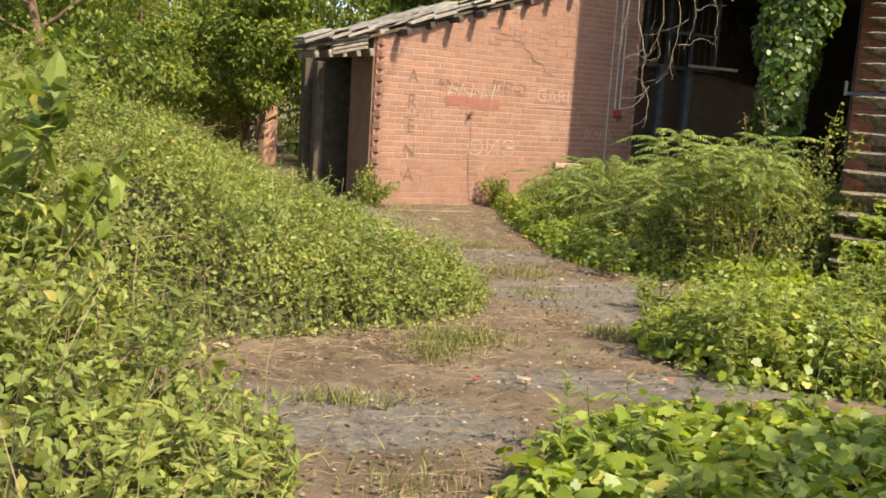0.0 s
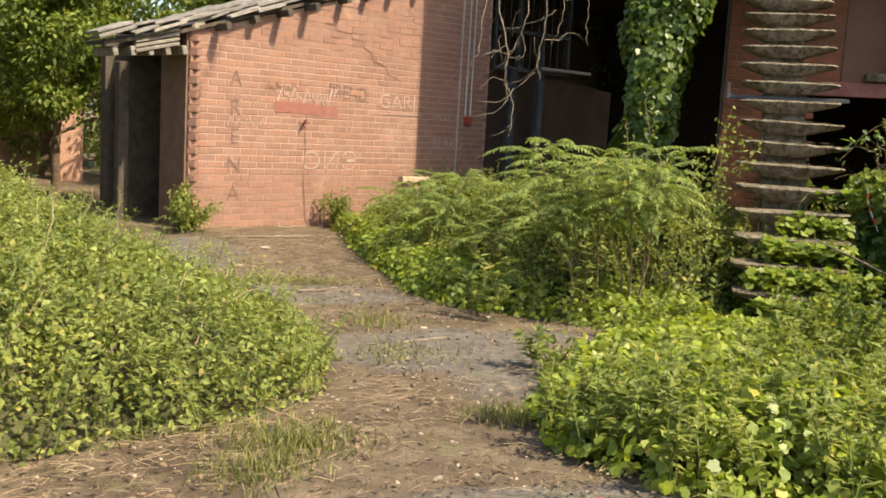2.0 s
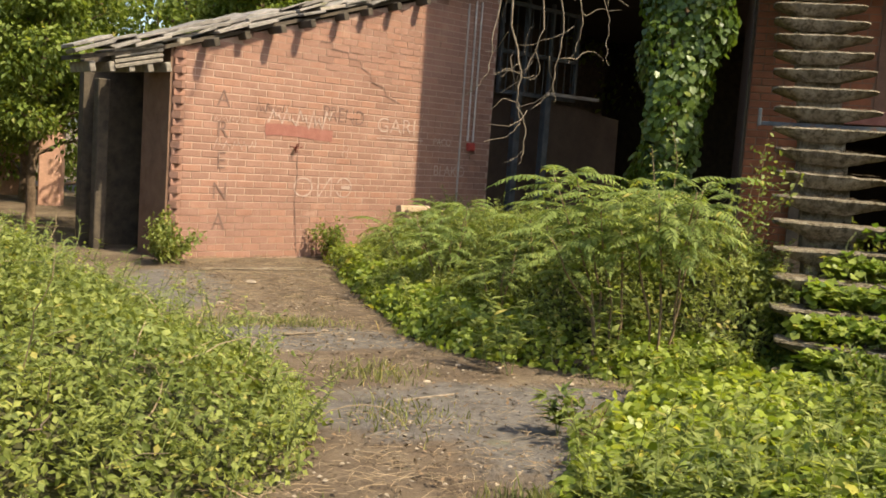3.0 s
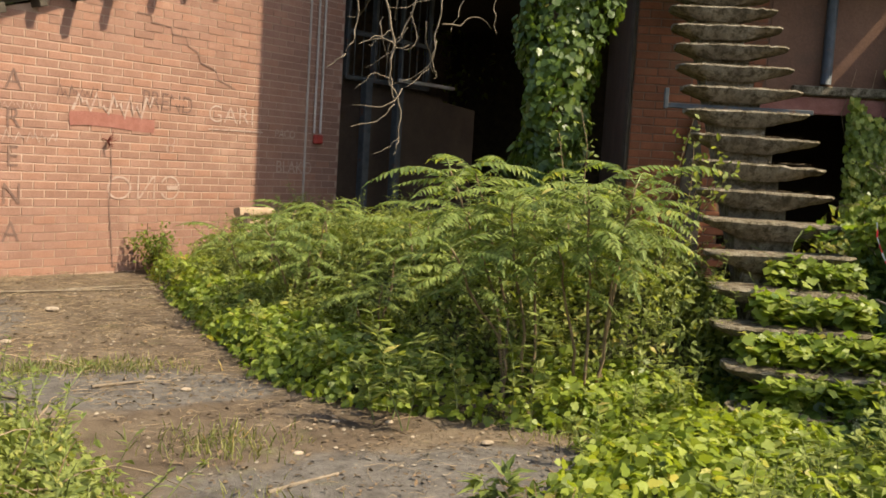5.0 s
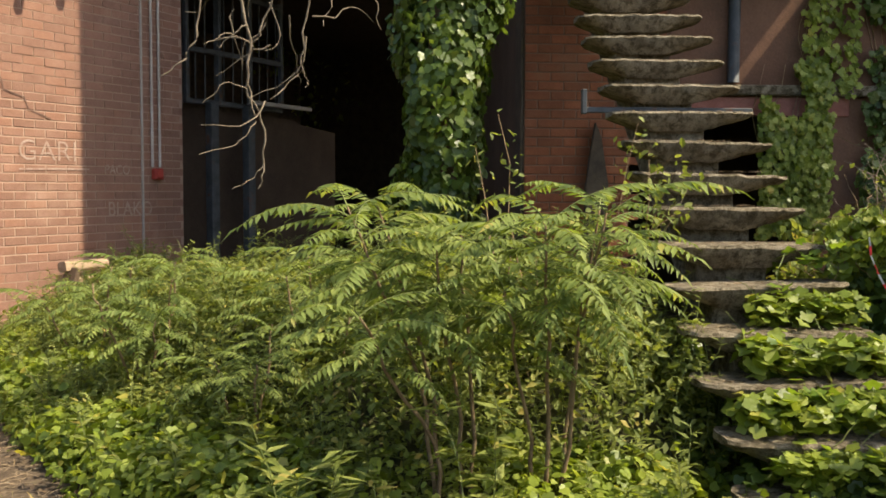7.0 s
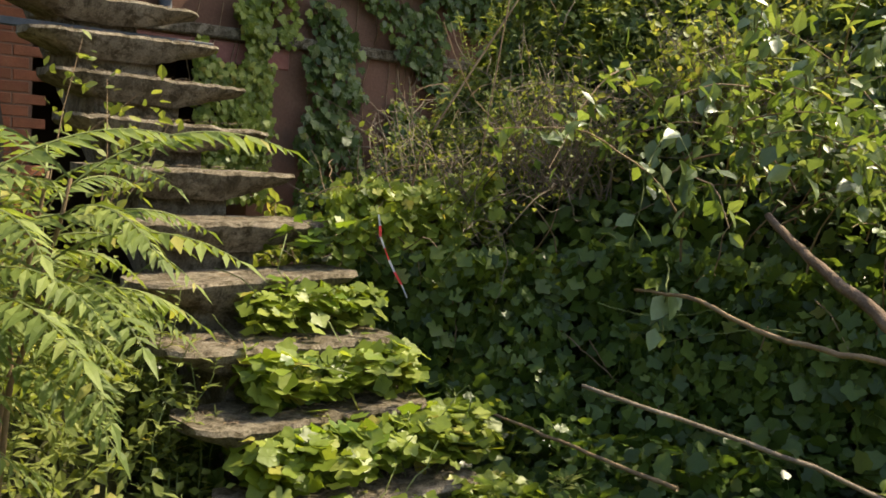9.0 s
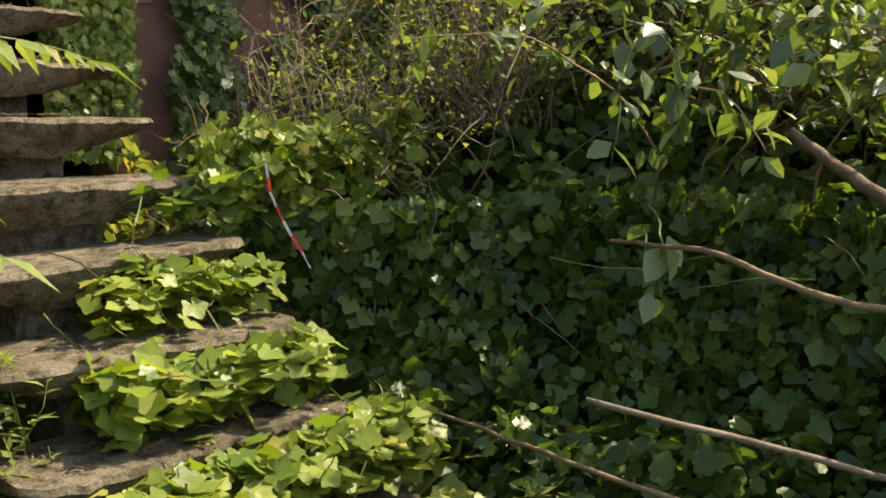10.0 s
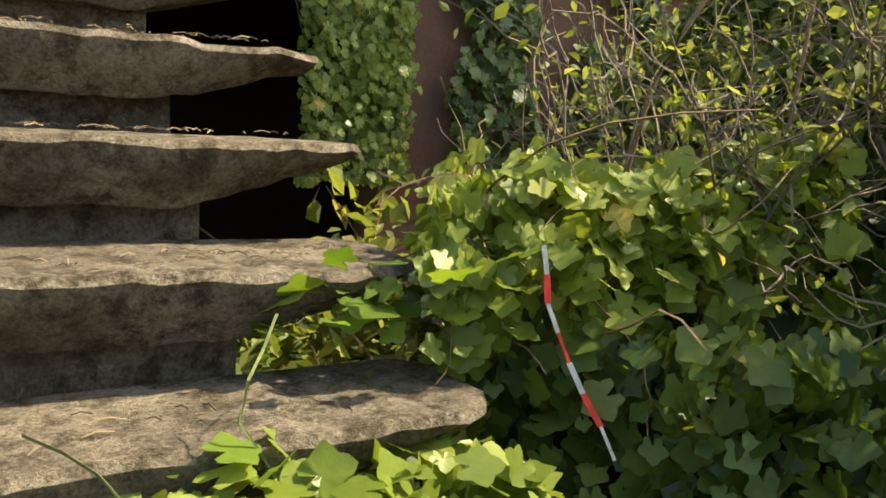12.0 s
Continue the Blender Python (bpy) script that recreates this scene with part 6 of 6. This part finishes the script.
def build_litter():
    straw = Pile()
    q = scatter(POLY_PATH, 4600, lambda x, y: waves(x, y, 41, 1.7) > rng.uniform(-0.7, 0.5, len(x)))
    for x, y in q:
        a = rng.normal(0.3, 0.9)
        ln = 0.03 + 0.15 * rng.random() ** 2
        d = np.array([math.cos(a), math.sin(a), 0]) * ln / 2
        c = np.array([x, y, rng.uniform(0.012, 0.035)])
        m = c + np.array([rng.normal(0, 0.006), rng.normal(0, 0.006), rng.uniform(0, 0.012)])
        straw.tube([c - d, m, c + d], rng.uniform(0.0007, 0.0015), 3)
    tagged(straw.mesh("straw_litter", M_STRAW), "scattered dry straw and stalks on the path", "straw", kind="stuff")
    ml = scatter(POLY_PATH, 6500)
    pos = np.concatenate([ml, rng.uniform(0.012, 0.03, (6500, 1))], 1)
    v, t = leaves(pos, rng.normal(0, 1, (6500, 3)) * (1, 1, 0.15), np.tile([0, 0, 1.0], (6500, 1)) + rng.normal(0, 0.3, (6500, 3)), rng.uniform(0.010, 0.036, 6500), OVATE)
    tagged(mesh_np("dead_leaves", v, t, M_MULCH), "brown dead leaves scattered on the earth", "leaves", kind="stuff")
    ch = scatter(POLY_PATH, 1500)
    pos = np.concatenate([ch, np.full((1500, 1), 0.016)], 1)
    v, t = leaves(pos, rng.normal(0, 1, (1500, 3)) * (1, 1, 0.1), np.tile([0, 0, 1.0], (1500, 1)) + rng.normal(0, 0.3, (1500, 3)), rng.uniform(0.008, 0.026, 1500), OVATE, 1.5)
    tagged(mesh_np("pale_chips", v, t, M_CHIP), "small pale chips and petals on the path", "gravel", kind="stuff")
    gp = []
    for cx, cy, rx, ry, n in ((0.25, 5.55, 0.30, 0.22, 900), (0.12, 5.2, 0.22, 0.2, 500), (0.45, 9.45, 0.5, 0.16, 900), (0.95, 7.95, 0.3, 0.25, 420), (1.35, 5.85, 0.25, 0.12, 500), (-0.35, 4.2, 0.3, 0.12, 320), (0.95, 7.0, 0.25, 0.3, 300), (2.75, 7.75, 0.35, 0.2, 900), (2.7, 8.2, 0.35, 0.2, 700), (0.0, 3.1, 0.25, 0.4, 300)):
        gp.append(np.stack([rng.normal(cx, rx * 0.55, n), rng.normal(cy, ry * 0.55, n), np.full(n, 0.0)], 1))
    gp = np.concatenate(gp)
    n = len(gp)
    v, t = leaves(gp, np.stack([rng.normal(0, 0.4, n), rng.normal(0, 0.4, n), np.ones(n)], 1), rng.normal(0, 1, (n, 3)), rng.uniform(0.025, 0.085, n), BLADE, 2.2)
    tagged(mesh_np("grass_tufts", v, t, L_GRASS), "thin grass tufts growing through the path", "grass", kind="stuff")
    for x, y, s in ((1.22, 7.75, 0.03), (2.08, 7.75, 0.035), (1.5, 8.2, 0.025), (0.75, 9.2, 0.03), (0.35, 9.6, 0.03), (1.75, 8.15, 0.025), (-1.05, 5.0, 0.055), (0.9, 8.9, 0.035), (0.0, 10.2, 0.045), (0.25, 11.4, 0.06)):
        bm = bmesh.new()
        s *= 0.7
        bmesh.ops.create_icosphere(bm, subdivisions=2, radius=s, matrix=Matrix.Diagonal((1.2, 0.85, 0.5, 1)))
        for w in bm.verts:
            w.co *= 1 + 0.25 * noise.noise(w.co * 18 + Vector((x, y, 0)))
        ob = part("stone", bm, M_CHIP)
        ob.location = (x, y, s * 0.32 + 0.01)
        tagged(ob, "pale rough stone lying on the path", "stone", "stones on the path")
    for x, y, yaw, ln in ((0.45, 9.0, 20, 0.28), (-0.2, 9.0, -30, 0.5), (0.35, 12.4, 25, 0.9), (-0.25, 12.2, 8, 1.3), (1.25, 10.3, 60, 0.6), (1.0, 7.3, 30, 0.35)):
        w = wander((0, 0, 0.012), (math.cos(radians(yaw)), math.sin(radians(yaw)), 0), ln, 5, 0.06)
        w[:, 2] = 0.022
        p = Pile()
        p.tube(w, np.linspace(0.011, 0.006, 6), 5)
        ob = p.mesh("fallen_stick", M_DEAD, None, True)
        ob.location = (x, y, 0.0)
        tagged(ob, "dry fallen stick on the bare ground", "stick", "fallen sticks")
    for x, y, yaw in ((0.55, 4.66, -25), (1.32, 4.78, 12), (0.28, 4.6, 30)):
        b = thing("litter_scrap", "crumpled scrap of red and white litter on the path", "litter", "litter scraps", at=(x, y, 0.02))
        part("paper", bm_box(pose(0, 0, 0.006, 6, 4, yaw), 0.075, 0.018, 0.010, 0.003, None, 0.006), M_CHIP, b)
        part("print", bm_box(pose(0.02, 0.0, 0.0125, 6, 4, yaw), 0.03, 0.012, 0.006, 0.002, None, 0.002), M_TAPE_RED, b)


build_litter()


def build_step_debris():
    db = Pile()
    for k in range(1, 12):
        for _ in range(140 if k < 4 else 45):
            p = STAIR @ Vector((rng.uniform(-0.12, 0.60), RUN * k + rng.uniform(0.05, 0.22), STEP0 + RISE * k + 0.006))
            a = rng.uniform(0, 6.28)
            d = np.array([math.cos(a), math.sin(a), rng.normal(0, 0.08)]) * rng.uniform(0.004, 0.022)
            db.tube([np.array(p) - d, np.array(p) + (0, 0, 0.004), np.array(p) + d], rng.uniform(0.0006, 0.0014), 3)
    tagged(db.mesh("step_debris", M_STRAW), "dry twigs and leaf crumbs lying on the steps", "debris", kind="stuff")


build_step_debris()


def build_knot():
    """A small dried reddish plant rooted in a joint of the wall."""
    o = SHED @ Vector((7.66, -0.03, 1.26))
    k = Pile()
    for i in range(16):
        d = np.array(SHED.to_3x3() @ Vector((rng.normal(0, 0.8), -abs(rng.normal(0, 0.5)), rng.normal(-0.1, 0.9))))
        k.tube(wander((0, 0, 0), d, rng.uniform(0.05, 0.13), 6, 0.4), np.linspace(0.006, 0.002, 7), 4)
    ob = k.mesh("dried_plant", M_KNOT, None, True)
    ob.location = o
    tagged(ob, "small dried reddish plant clinging to the brick wall", "plant")


build_knot()


def build_ivy_ledge():
    """Sunlit ivy that spills over the front edge of the bank beside the stair."""
    crest = np.array([(4.65, 8.36, 1.13), (4.77, 8.22, 1.17), (4.92, 8.11, 1.14), (5.04, 8.0, 1.18), (5.13, 7.88, 1.24)])
    iv = thing("ivy_ledge", "sunlit ivy spilling over the edge of the bank", "ivy", at=(4.9, 8.1, 0))
    n = 1500
    f = rng.uniform(0, 4, n)
    c = np.stack([np.interp(f, range(5), crest[:, j]) for j in range(3)], 1)
    drop = rng.exponential(0.09, n) * (1.0 + 0.6 * np.sin(f * 5.0))
    back = rng.uniform(0, 0.22, n) * (drop < 0.08)
    out = rng.normal(0, 0.025, n)
    q = c + np.stack([back * 0.75 + out, back * 0.55 + out * 0.6, -drop + 0.02 * np.sin(f * 9.0) + back * 0.15], 1) - np.array(iv.location)
    # Lighter leaf than the bank's, so the sunlit edge is in the colour.
    v, t = leaves(q, rng.normal(0, 0.6, (n, 3)) + (-0.35, -0.2, -0.8), unit(np.tile([-0.4, -0.35, 0.75], (n, 1)) + rng.normal(0, 0.5, (n, 3))), 0.050 * rng.uniform(0.5, 1.3, n), IVY_LEAF)
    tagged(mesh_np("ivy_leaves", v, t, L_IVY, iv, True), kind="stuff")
    r = Pile()
    for i in range(26):
        k = q[int(rng.integers(0, n))]
        r.tube(wander(tuple(k), rng.normal(0, 0.6, 3) + (-0.2, -0.2, -0.6), rng.uniform(0.12, 0.4), 9, 0.3), np.linspace(0.0024, 0.001, 10), 3)
    tagged(r.mesh("runner", M_STEM, iv), kind="stuff")


build_ivy_ledge()

# ---------------------------------------------------------------- brickwork pieces
lay_bricks(SHED, shed_wall, 6.26, 10.85, lambda s: roof_z(s) - 0.03, lambda s, z: 6.26 < s < 9.6 and 0.60 < z < 2.25)
lay_bricks(HOUSE, house_wall, -0.285, 0.95, lambda s: 4.0, lambda s, z: s < 0.62 and z < 3.4, (HOLE,), brick_meshes("brick", M_BRICK_DARK), M_BRICK_DARK_I)


def corner_teeth():
    """Dogtooth bricks set at an angle up the corner of the shed."""
    me = bpy.data.meshes.new("corner_brick")
    bm = bm_box(pose(0, 0, 0, 0, 0, 42), 0.105, 0.105, COURSE * 1.0, 0.004)
    bm.to_mesh(me)
    bm.free()
    me.materials.append(M_BRICK)
    flat = bpy.data.meshes.new("corner_brick")
    bm = bm_box(Matrix.Identity(4), 0.13, 0.05, COURSE - JOINT, 0.004)
    bm.to_mesh(flat)
    bm.free()
    flat.materials.append(M_BRICK)
    z = COURSE / 2
    i = 0
    while z < 2.24:
        ob = new("corner_brick", me if i % 2 else flat)
        ob.parent = shed_wall
        ob.matrix_basis = SHED @ pose(6.195, 0.0, z, 0, 0, rng.normal(0, 1.5))
        z += COURSE
        i += 1


corner_teeth()
